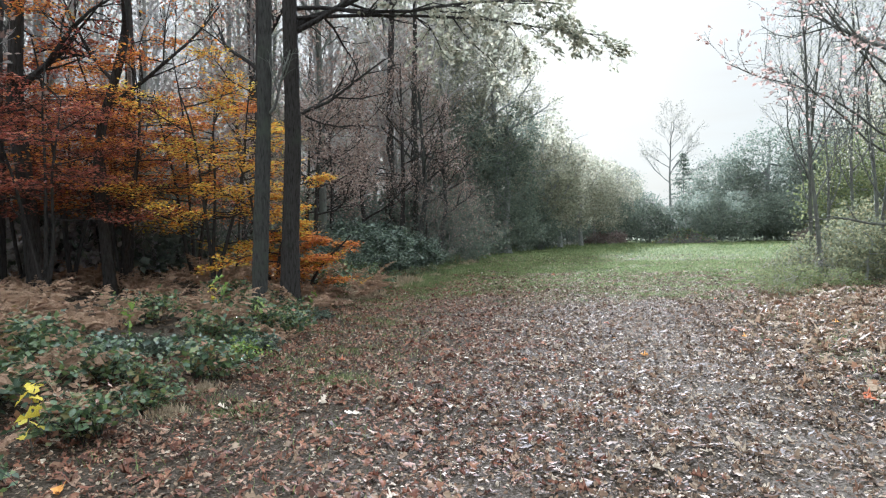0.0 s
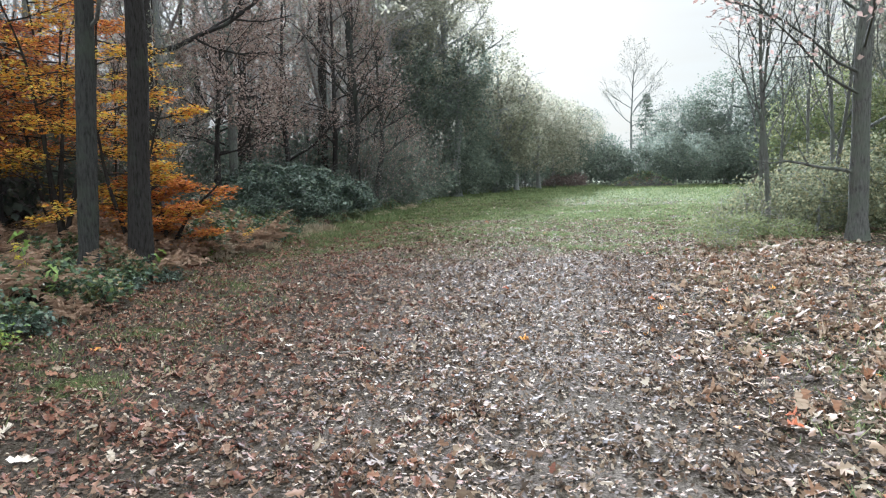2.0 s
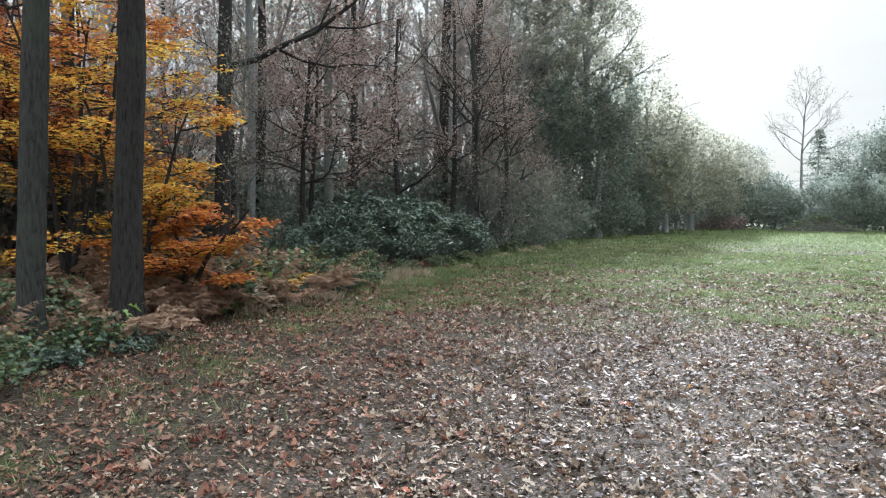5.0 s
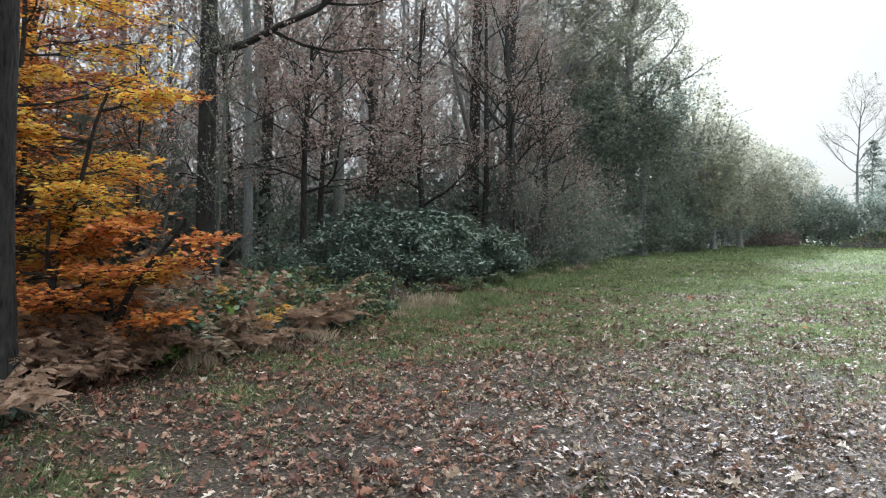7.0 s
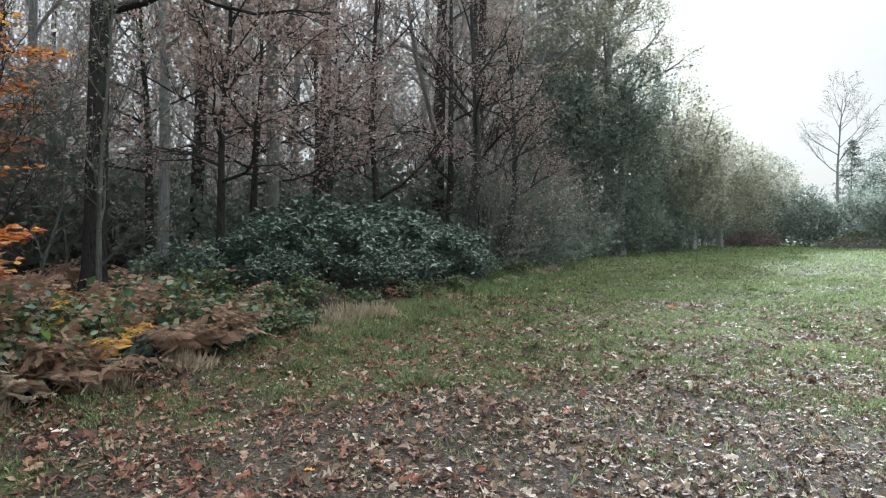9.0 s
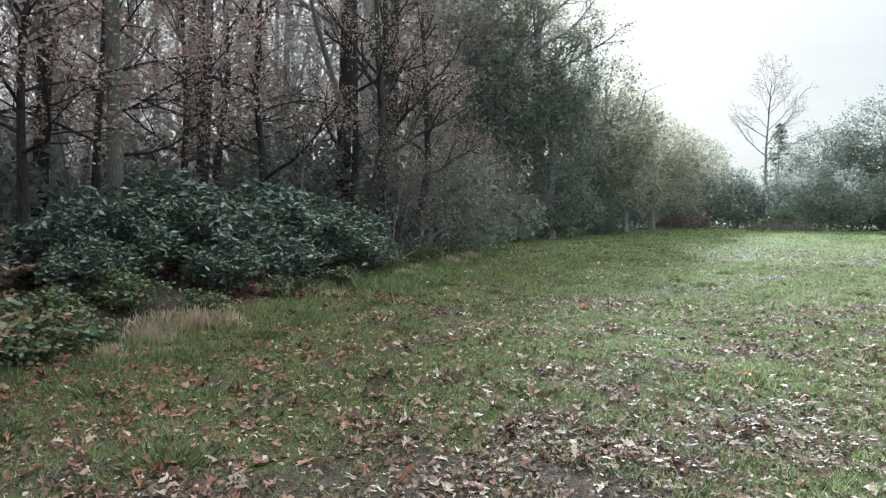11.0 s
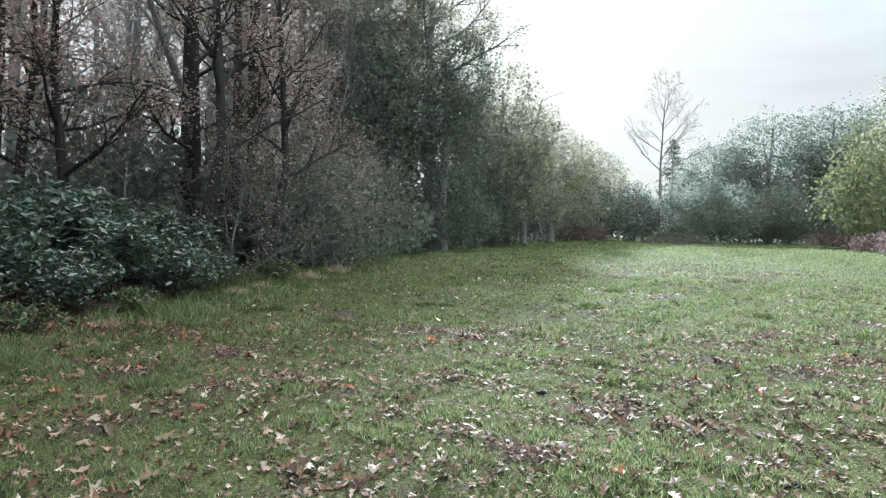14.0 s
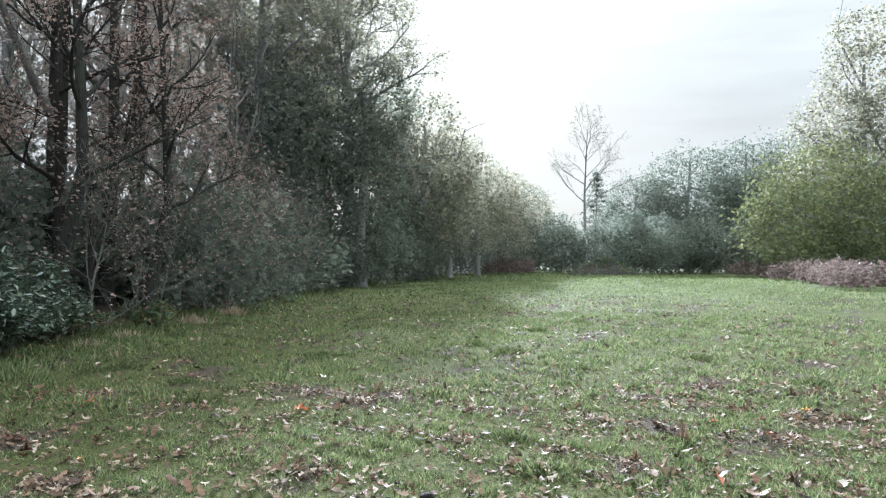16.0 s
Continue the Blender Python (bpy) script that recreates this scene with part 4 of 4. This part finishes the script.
for x, y, turn, size in ((13.0, 17.6, 70, 1.2), (12.6, 19.6, 150, 1.1), (14.6, 19.8, 230, 1.6), (10.4, 18.4, 320, 0.8), (13.2, 15.2, 30, 1.2), (15.8, 22.5, 90, 1.7), (18, 27, 200, 1.8)):
    copy_thing(bank_bush, spot(x, y, turn, size))
lime_bush = lobed_tree("yellowing_shrub", "low yellow-green shrub where bank meets turf", 105, 0.9, 0.02, [(0, 0, 0.35, 0.75, 0.42), (0.5, 0.1, 0.4, 0.55, 0.4), (-0.5, 0, 0.3, 0.55, 0.32)], 1300, 0.06, TWIG_HAZED, LEAF_WILLOW, "yellow shrubs", "shrub", 5)
place(lime_bush, 8.9, 16.0, 0, 0.9)
for x, y, turn, size in ((9.8, 16.8, 60, 0.85), (8.2, 14.9, 130, 0.55), (9.9, 15.4, 220, 0.75), (9.6, 18.2, 300, 0.85)):
    copy_thing(lime_bush, spot(x, y, turn, size))


# ---- undergrowth along the wood ----
def bramble(seed, reach, height, leaves, leaf, leaf_material, label, name="bramble_bush", group="bramble bank", width=0.62):
    """Arching canes with leaves along them."""
    rng = np.random.default_rng(seed)
    top = root(name, label, "bush", group)
    g, P = Geo(), []
    canes = 22
    for k in range(canes):
        a = rng.uniform(0, 2 * math.pi)
        out, h = reach * rng.uniform(0.35, 1.0), height * rng.uniform(0.55, 1.1)
        s = rng.normal(0, 0.16 * reach, 2)
        t = np.linspace(0, 1, 7)
        pts = np.stack([s[0] + out * t * math.cos(a), s[1] + out * t * math.sin(a), h * np.sin(t * 2.35) ** 0.9 * (1 - 0.25 * t)], 1)
        pts[:, 2] = np.maximum(pts[:, 2], 0.01)
        g.tube(pts, np.linspace(0.007, 0.003, 7), 3)
        q = rng.uniform(0.12, 1, leaves // canes)
        P.append(np.stack([np.interp(q, t, pts[:, i]) for i in range(3)], 1) + rng.normal(0, 0.075 * reach ** 0.5, (len(q), 3)))
    P = np.concatenate(P)
    P[:, 2] = np.maximum(P[:, 2], 0.02)
    part("cane_tangle", g.get(), BARK_DARK, top, kind="stuff")
    part("foliage", leaf_blades(rng, P, leaf, 0.55, width, 0.12), leaf_material, top, flat=True, kind="stuff")
    return top


def bracken(seed, fronds, length, mat, label):
    """A clump of bracken: bowed fronds with rows of leaflets."""
    rng = np.random.default_rng(seed)
    top = root("bracken_clump", label, "fern", "bracken")
    for k in range(fronds):
        a = k * 2.4 + rng.uniform(-0.4, 0.4)
        L = length * rng.uniform(0.65, 1.15)
        t = np.linspace(0, 1, 8)
        bow = rng.uniform(0.9, 1.9)
        lean = rng.uniform(0.5, 1.0)
        pts = np.stack([L * lean * t * math.cos(a), L * lean * t * math.sin(a), np.maximum(L * (1.25 * t * (1.35 - lean * 0.5) - 0.5 * bow * t * t), 0.02)], 1)
        stations = np.concatenate([(0.0, 0.12), np.linspace(0.25, 0.99, 17)])
        q = np.repeat(stations[2:], 2)
        P = np.stack([np.interp(q, t, pts[:, i]) for i in range(3)], 1)
        sign = np.tile((1.0, -1.0), 17)
        tang = np.array((math.cos(a), math.sin(a), 0))
        side = np.array((-math.sin(a), math.cos(a), 0))
        way = side[None] * sign[:, None] + tang * 0.45 + rng.normal(0, 0.16, (34, 3)) - np.array((0, 0, 0.15))
        size = L * 0.34 * (1.08 - q)
        V, F = leaf_blades(rng, P, 1.0, 0.0, 0.3, 0.0, way * 4)
        V = V.reshape(-1, 4, 3)
        V = P[:, None] + (V - P[:, None]) * size[:, None, None]
        C = np.stack([np.interp(stations, t, pts[:, i]) for i in range(3)], 1)
        r = np.interp(stations, (0, 1), (0.006, 0.002))[:, None]
        stem = np.stack([C + side * r, C - side * r, C - np.array((0, 0, 1.0)) * r], 1).reshape(-1, 3)
        row = np.arange(len(C) - 1)[:, None] * 3
        F = [row + np.array((a0, b0, b0 + 3, a0 + 3)) for a0, b0 in ((0, 1), (1, 2), (2, 0))]
        # each leaflet grows out of the stem's edge
        foot = (np.repeat(np.arange(2, len(C)), 2) * 3 + np.tile((0, 1), 17))[:, None]
        blade = len(stem) + np.arange(34)[:, None] * 3
        F.append(np.concatenate([foot, blade + 2, blade + 1, blade], 1))
        frond = np.concatenate([stem, V[:, 1:].reshape(-1, 3)]), np.concatenate(F)
        part("frond", frond, mat, top, flat=True)
    return top


brambles = Stock([bramble(201, 0.75, 0.5, 560, 0.095, LEAF_BRAMBLE, "low bramble with glossy dark green leaves"),
                  bramble(202, 0.9, 0.6, 700, 0.1, LEAF_BRAMBLE, "sprawling bramble with arching canes"),
                  bramble(203, 0.6, 0.4, 440, 0.095, LEAF_RHODO, "small dark green bramble patch"),
                  bramble(204, 0.55, 0.42, 420, 0.075, LEAF_LIME, "small bush with yellowing bright green leaves")])
ferns = Stock([bracken(211, 9, 0.8, FROND, "clump of dead rust-brown bracken"), bracken(212, 11, 0.95, FROND, "collapsed clump of tan dead bracken"), bracken(213, 8, 0.65, FROND, "small clump of reddish dead bracken")])
gold_fern = bracken(214, 7, 0.75, FROND_GOLD, "bright golden bracken clump")
place(gold_fern, -1.75, 16.3, 0, 1.3)
copy_thing(gold_fern, spot(-2.6, 17.4, 120, 0.8))
pale_fern = bracken(215, 8, 0.75, STRAW, "bleached straw-coloured bracken clump")
place(pale_fern, -1.55, 15.1, 0, 0.9)
for x, y, turn, size in ((-2.6, 16.4, 80, 1.0), (-1.75, 17.6, 200, 0.9), (-3.4, 17.0, 300, 1.1), (-2.2, 18.6, 30, 0.9)):
    copy_thing(pale_fern, spot(x, y, turn, size))
ru = np.random.default_rng(7)
for y in np.arange(1.5, 19.5, 0.62):
    e = float(wood_edge(y))
    for row in range(3):
        x = e - 0.35 - row * 0.85 + ru.uniform(-0.25, 0.25)
        yy = y + ru.uniform(-0.3, 0.3)
        if (12.7 < yy < 13.5 and -2.8 < x < -2.0) or (11.4 < yy < 12.3 and -3.0 < x < -2.2):
            continue
        f = ru.uniform()
        fernish = 0.15 if yy < 9 else (0.35 if yy < 13.3 else 0.8)
        if row == 0 and f < 0.13 and yy > 6:
            brambles.put(x, yy, float(ru.uniform(0, 360)), float(ru.uniform(0.55, 0.8)), 3)
        elif f < fernish + 0.12 * row:
            ferns.put(x, yy, float(ru.uniform(0, 360)), float(ru.uniform(0.7, 1.15)))
        else:
            brambles.put(x, yy, float(ru.uniform(0, 360)), float(ru.uniform(0.6, 1.0)) * (0.8 if row == 0 else 1.0), int(ru.integers(0, 3)))
for k in range(40):
    yy = ru.uniform(13.6, 19)
    if k % 5:
        ferns.put(float(wood_edge(yy)) - ru.uniform(0.15, 2.2), yy, float(ru.uniform(0, 360)), float(ru.uniform(0.85, 1.25)))
    else:
        brambles.put(float(wood_edge(yy)) - ru.uniform(0.1, 1.6), yy, float(ru.uniform(0, 360)), float(ru.uniform(0.8, 1.15)), int(ru.integers(0, 3)))
for k in range(34):
    yy = ru.uniform(8, 26)
    x = float(wood_edge(yy)) - ru.uniform(2.9, 9)
    ferns.put(x, yy, float(ru.uniform(0, 360)), float(ru.uniform(0.8, 1.4)))

for k in range(26):
    ferns.put(float(ru.uniform(-11, -4.6)), float(ru.uniform(11.5, 19)), float(ru.uniform(0, 360)), float(ru.uniform(0.7, 1.1)))

for x, y, s in ((-1.85, 12.55, 0.6), (-2.15, 12.3, 0.6), (-2.0, 11.3, 0.6), (-2.2, 10.7, 0.7), (-2.9, 12.6, 0.8), (-1.6, 12.0, 0.45)):
    brambles.put(x, y, x * 333, s, 2 if s < 0.62 else 0)
rhodos = Stock([bramble(221, 1.35, 1.35, 3600, 0.12, LEAF_RHODO, "dense glossy rhododendron bush at the wood's edge", "rhododendron_bush", "rhododendron bank", 0.4),
                bramble(222, 1.2, 1.15, 3000, 0.115, LEAF_RHODO, "rhododendron bush with dark drooping leaves", "rhododendron_bush", "rhododendron bank", 0.4),
                bramble(223, 0.95, 0.8, 1500, 0.1, LEAF_BRAMBLE, "bramble thicket in front of the rhododendrons", "bramble_thicket", "rhododendron bank")])
for x, y, turn, size, k in ((-2.2, 21.6, 0, 0.75, 1), (-1.5, 21.4, 40, 0.7, 2), (-2.3, 23.2, 80, 1.1, 0), (-1.0, 23.4, 10, 0.8, 1), (-3.2, 22.4, 200, 0.9, 1), (-1.5, 24.9, 120, 1.1, 0), (-0.4, 25.4, 70, 0.8, 1),
                            (-2.8, 25.4, 160, 1.4, 0), (-0.6, 26.9, 210, 1.0, 0), (-1.8, 27.2, 260, 1.5, 1), (0.15, 27.6, 300, 0.85, 1), (-0.7, 28.9, 20, 1.1, 0), (0.3, 29.2, 90, 0.85, 1), (-2.2, 29.0, 140, 1.35, 0),
                            (-3.6, 27.5, 190, 1.15, 1), (-4.0, 24.4, 240, 0.85, 0), (0.4, 30.3, 30, 0.7, 2), (-0.6, 21.9, 70, 0.5, 2), (-0.2, 23.9, 130, 0.5, 2), (0.3, 25.9, 170, 0.5, 2), (-1.6, 19.9, 210, 0.65, 2),
                            (-2.4, 19.3, 250, 0.75, 2), (-3.3, 20.4, 290, 0.8, 1), (1.3, 31.3, 290, 0.7, 2), (-1.7, 18.3, 15, 0.6, 2)):
    rhodos.put(x, y, turn, size, k)


def straw_tuft(seed):
    rng = np.random.default_rng(seed)
    top = root("dry_grass_tuft", "tuft of pale dry grass at the turf's edge", "grass", "dry tufts")
    N = 260
    P = np.concatenate([rng.normal(0, 0.14, (N, 2)), np.zeros((N, 1))], 1)
    way = rng.normal(0, 0.35, (N, 3)) + np.array((0, 0, 1.0))
    V, F = leaf_blades(rng, P, 0.26, 0.0, 0.04, 0.0, way * 3)
    part("tuft", (V, F), STRAW, top, flat=True, kind="stuff")
    return top


straw = Stock([straw_tuft(231), straw_tuft(232)])
for x, y, s in ((-0.45, 21.0, 1.1), (-0.2, 21.3, 0.9), (-0.7, 20.7, 1.0), (0.5, 24.6, 0.6), (1.1, 28.9, 0.6), (-0.6, 19.4, 0.6), (1.3, 30.2, 0.6),
                (-1.3, 15.9, 0.7), (-1.1, 16.9, 0.8), (-1.6, 14.9, 0.7), (-0.55, 20.1, 0.8), (1.9, 32.6, 0.9), (2.4, 35, 0.9), (-1.9, 6.4, 0.5), (-1.9, 5.4, 0.5)):
    straw.put(x, y, x * 90, s)


def seedling(seed, leaf_material, label):
    """A single-stemmed seedling with a few broad leaves."""
    rng = np.random.default_rng(seed)
    top = root("seedling", label, "plant", "seedlings")
    path = trunk_path(rng, 0.55, (0.08, 0.05), 0.05, 6)
    g = Geo()
    g.tube(path, np.linspace(0.006, 0.003, 6), 4)
    part("stem", g.get(), BARK_GREY, top)
    for k in range(9):
        z = 0.14 + 0.045 * k
        p = np.array([[np.interp(z, path[:, 2], path[:, 0]), np.interp(z, path[:, 2], path[:, 1]), z]])
        a = k * 2.4
        p = p + 0.05 * np.array([[math.cos(a), math.sin(a), 0.3]])
        part("leaf", oak_leaves(rng, p, 0.12, 0.5), leaf_material, top, flat=True)
    return top


seeds = Stock([seedling(241, leaf_mat("yellow_seedling_leaf", [(0.62, 0.52, 0.05), (0.72, 0.62, 0.09)], 0.45), "seedling with bright yellow leaves among brambles"),
               seedling(242, LEAF_LIME, "seedling with yellow-green leaves by the path")])
for x, y, s, k in ((-2.45, 4.35, 1.0, 0), (-2.75, 5.0, 0.7, 0), (-2.3, 3.6, 0.6, 0), (-2.9, 10.6, 1.2, 1), (-3.2, 11.0, 1.0, 0), (-2.2, 9.7, 0.9, 1), (-1.9, 12.3, 0.8, 1), (-3.4, 8.0, 0.9, 1), (-1.6, 15.4, 0.9, 1)):
    seeds.put(x, y, x * 200, s, k)


# ---- grass and fallen leaves ----
def scatter(rng, n, x0, x1, y0, y1):
    return rng.uniform(x0, x1, n), rng.uniform(y0, y1, n)


def grass():
    rng = np.random.default_rng(301)
    Vs, Fs, base = [], [], 0
    for n, x0, x1, y0, y1, h, w in ((420000, -2.0, 11.5, 14, 24, 0.029, 0.0058), (170000, -1, 19, 24, 36, 0.04, 0.012), (80000, 0, 34, 36, 60, 0.05, 0.022), (60000, 3, 46, 60, 90, 0.07, 0.04), (52000, -2.4, 2.5, 1.5, 14, 0.045, 0.006), (40000, 3.5, 10, 3, 16, 0.05, 0.006)):
        x, y = scatter(rng, n, x0, x1, y0, y1)
        tuft = 0.5 + 0.55 * ripple(x, y, 0.9, 5) + 0.45 * ripple(x, y, 0.33, 6) + 0.35 * ripple(x, y, 3.4, 7)
        keep = (rng.uniform(size=n) < turf_at(x, y) * np.clip(tuft, 0.16, 1.2)) & (x > wood_edge(y) - 0.4)
        x, y, tuft = x[keep], y[keep], tuft[keep]
        k = len(x)
        a = rng.uniform(0, 6.283, k)
        hh = h * rng.uniform(0.5, 1.5, k) * (0.4 + 1.5 * np.clip(tuft, 0, 1.6) ** 1.5)
        hh = hh * (1 + 1.6 * smooth(1.8, 0.2, x - wood_edge(y)) * smooth(16, 21, y))
        lean = rng.normal(0, 0.6, (k, 2)) * hh[:, None]
        z = land(x, y)
        b = np.stack([np.cos(a) * w, np.sin(a) * w], 1)
        V = np.empty((k, 3, 3))
        V[:, 0] = np.stack([x - b[:, 0], y - b[:, 1], z - 0.006], 1)
        V[:, 1] = np.stack([x + b[:, 0], y + b[:, 1], z - 0.006], 1)
        V[:, 2] = np.stack([x + lean[:, 0], y + lean[:, 1], z + hh], 1)
        Vs.append(V.reshape(-1, 3))
        Fs.append(np.arange(k * 3).reshape(-1, 3) + base)
        base += k * 3
    ob = new("meadow_grass", mesh_data("meadow_grass", np.concatenate(Vs), np.concatenate(Fs), BLADE, True))
    return tagged(ob, "short damp meadow grass in uneven tufts", "grass", kind="stuff")


grass()


def tussock(seed):
    """A dense rounded clump of longer grass."""
    rng = np.random.default_rng(seed)
    top = root("grass_tussock", "rounded dark green tussock standing in shorter turf", "grass", "grass tussocks")
    N = 520
    P = np.concatenate([rng.normal(0, 0.085, (N, 2)), np.zeros((N, 1))], 1)
    way = np.concatenate([P[:, :2] * 9 + rng.normal(0, 0.35, (N, 2)), np.full((N, 1), 1.0)], 1)
    part("grass_clump", leaf_blades(rng, P, 0.085, 0.0, 0.07, 0.0, way * 2), BLADE, top, flat=True, kind="stuff")
    return top


tussocks = Stock([tussock(320 + k) for k in range(4)])
rt = np.random.default_rng(321)
for k in range(110):
    y = float(rt.uniform(16.5, 34))
    x = float(rt.uniform(wood_edge(y) + 0.1, 4 + 0.55 * (y - 10)))
    if k % 3 == 0:
        x = float(wood_edge(y)) + float(rt.uniform(0.0, 1.3))
    if turf_at(x, y) > 0.4:
        tussocks.put(x, y, float(rt.uniform(0, 360)), float(rt.uniform(0.6, 1.35)))


def litter():
    rng = np.random.default_rng(302)

    def strew(n, x0, x1, y0, y1):
        x, y = scatter(rng, n, x0, x1, y0, y1)
        drift = np.clip(0.72 + 0.5 * ripple(x, y, 1.5, 8) + 0.3 * ripple(x, y, 0.45, 9), 0.15, 1)
        turf = turf_at(x, y)
        return x, y, drift * (1 - turf * (0.8 - 0.25 * smooth(24, 12, y)))

    def settle(x, y, lift=0.022):
        return np.stack([x, y, land(x, y) + rng.uniform(0.001, lift, len(x))], 1)

    # crumbled small leaves everywhere on the path, and leaves too far off to show their lobes
    P, S = [], []
    for n, x0, x1, y0, y1, size in ((88000, -3.2, 7, 1.2, 9, 0.032), (84000, -2.6, 9, 9, 18, 0.034), (70000, -1.5, 11, 17, 26, 0.04), (26000, 0, 18, 26, 45, 0.085), (12000, -14, -2, 4, 26, 0.1), (20000, 7, 14, 1.2, 18, 0.075), (26000, -9, 14, -8, 1.3, 0.075)):
        x, y, d = strew(n, x0, x1, y0, y1)
        k = rng.uniform(size=n) < d * 0.9
        P.append(settle(x[k], y[k]))
        S.append(np.full(k.sum(), size))
    ob = new("leaf_litter", mesh_data("leaf_litter", *lying_leaves(rng, np.concatenate(P), np.concatenate(S), 0.35), LITTER, True))
    tagged(ob, "crumbled brown leaf litter trodden into the path", "leaves", kind="stuff")

    # whole leaves: russet towards the wood, brown on the path, tan on the bank
    heaps = {"brown": ([], []), "russet": ([], []), "bank": ([], [])}
    for n, x0, x1, y0, y1, size in ((38000, -3.0, 8, 1.3, 9, 0.05), (38000, -2.4, 10, 9, 17.5, 0.052), (40000, -1.0, 12, 17.5, 25, 0.058)):
        x, y, d = strew(n, x0, x1, y0, y1)
        k = rng.uniform(size=n) < d * (1 - 0.55 * trod_at(x, y))
        x, y = x[k], y[k]
        bank = smooth(-0.5, 1.6, x - bank_edge(y)) * smooth(24, 16, y) > rng.uniform(size=len(x))
        russet = ~bank & (0.85 * smooth(2.8, -0.6, x - 0.05 * y) > rng.uniform(size=len(x)))
        for key, m in (("bank", bank), ("russet", russet), ("brown", ~bank & ~russet)):
            heaps[key][0].append(settle(x[m], y[m], 0.03))
            heaps[key][1].append(size * (1.5 if key == "bank" else 1.0) * rng.choice((0.8, 1.0, 1.0, 1.5), m.sum()))
    for key, name, label, mat in (("brown", "oak_leaf_litter", "brown and pale curled fallen oak leaves", LITTER), ("russet", "russet_leaf_litter", "dark red-brown fallen leaves drifted towards the wood", RUSSET_LITTER),
                                  ("bank", "bank_leaf_litter", "tan and rust fallen leaves drifted on the bank", BANK_LITTER)):
        P, S = np.concatenate(heaps[key][0]), np.concatenate(heaps[key][1])
        tagged(new(name, mesh_data(name, *oak_leaves(rng, P, S), mat, True)), label, "leaves", kind="stuff")


litter()


def fallen_leaves():
    """Single leaves that stand out by colour on the path and turf."""
    rng = np.random.default_rng(303)
    kinds = (("large pale dry leaf lying on the ground", LEAF_PALE, 90), ("red-brown fallen leaf on the litter", LEAF_RED, 110), ("bright amber fallen leaf", LEAF_AMBER, 40))
    for label, mat, count in kinds:
        shapes = []
        for k in range(5):
            V, F = oak_leaves(rng, np.zeros((1, 3)), 0.092, 0.2)
            V[:, 2] -= V[:, 2].min() - 0.004
            shapes.append(mesh_data("fallen_leaf", V, F, mat, True))
        for k in range(count):
            y = float(rng.uniform(1.5, 26))
            x = float(rng.uniform(wood_edge(y) + 0.2, min(bank_edge(y) + 3, 12)))
            if mat is not LEAF_PALE and k % 2:
                x, y = float(rng.uniform(4.0, 8)), float(rng.uniform(4, 12))
            ob = new("fallen_leaf", shapes[k % 5])
            ob.matrix_basis = pose(x, y, float(land(x, y)) + 0.008, 0, 0, float(rng.uniform(0, 360))) @ Matrix.Scale(float(rng.uniform(0.7, 1.3)), 4)
            tagged(ob, label, "leaf", "fallen leaves")


fallen_leaves()


def fallen_twig(seed, x, y, turn, length, label="thin fallen twig lying on the leaf litter"):
    rng = np.random.default_rng(seed)
    t = np.linspace(0, 1, 6)
    pts = np.stack([length * t, 0.06 * length * np.sin(4 * t + seed), 0.012 + 0.01 * np.sin(5 * t)], 1)
    g = Geo()
    g.tube(pts, np.linspace(0.012, 0.005, 6), 5)
    g.tube([pts[3], pts[3] + (0.12 * length, 0.1 * length, 0.01)], (0.006, 0.003), 4)
    ob = new("twig", mesh_data("twig", *g.get(), BARK_PALE))
    ob.matrix_basis = spot(x, y, turn, 1.0, -0.004)
    tagged(ob, label, "twig", "fallen twigs")


for k, (x, y, turn, length) in enumerate(((-0.3, 4.75, -10, 0.28), (1.2, 7.5, 30, 0.3), (5.2, 8.6, 70, 0.35), (9.8, 13.4, 25, 0.6), (2.9, 12.6, -20, 0.25), (3.4, 18.9, 50, 0.22))):
    fallen_twig(310 + k, x, y, turn, length)


def clod(seed, x, y, size):
    """A lump of mud with an uneven skin."""
    rng = np.random.default_rng(seed)
    bm = bmesh.new()
    bmesh.ops.create_icosphere(bm, subdivisions=2, radius=1)
    for v in bm.verts:
        k = 1 + 0.25 * noise.noise(v.co * 1.7 + Vector((seed, 0, 0)))
        v.co = Vector((v.co.x * k, v.co.y * 0.75 * k, max(v.co.z * 0.5 * k, -0.25)))
    me = bpy.data.meshes.new("clod")
    bm.to_mesh(me)
    bm.free()
    me.materials.append(BARK_DARK)
    ob = new("clod", me)
    ob.matrix_basis = spot(x, y, float(rng.uniform(0, 360)), size, -0.2 * size)
    tagged(ob, "small dark lump of mud on the path", "clod", "mud lumps")


for k, (x, y, s) in enumerate(((2.05, 5.9, 0.045), (2.5, 11.2, 0.04), (5.5, 21.4, 0.05), (4.3, 17.4, 0.05), (6.6, 19.3, 0.045), (-6.3, 12.9, 0.16))):
    clod(k + 1, x, y, s)

# ---- woods that close the place beyond what is seen ----
rb = np.random.default_rng(9)
for k in range(9):
    a = radians(rb.uniform(100, 345))
    r = rb.uniform(24, 46)
    x, y = 3 + r * math.sin(a) * 1.1, 6 + r * math.cos(a)
    if x < 7 and y > 10:
        continue
    wood.put(x, y, float(rb.uniform(0, 360)), float(rb.uniform(0.85, 1.15)))
for k in range(9):
    y = 26 + k * 3.2
    x = float(bank_edge(y)) + rb.uniform(9, 26)
    if y > 60:
        continue
    wood.put(x, y, float(rb.uniform(0, 360)), float(rb.uniform(0.85, 1.1)))
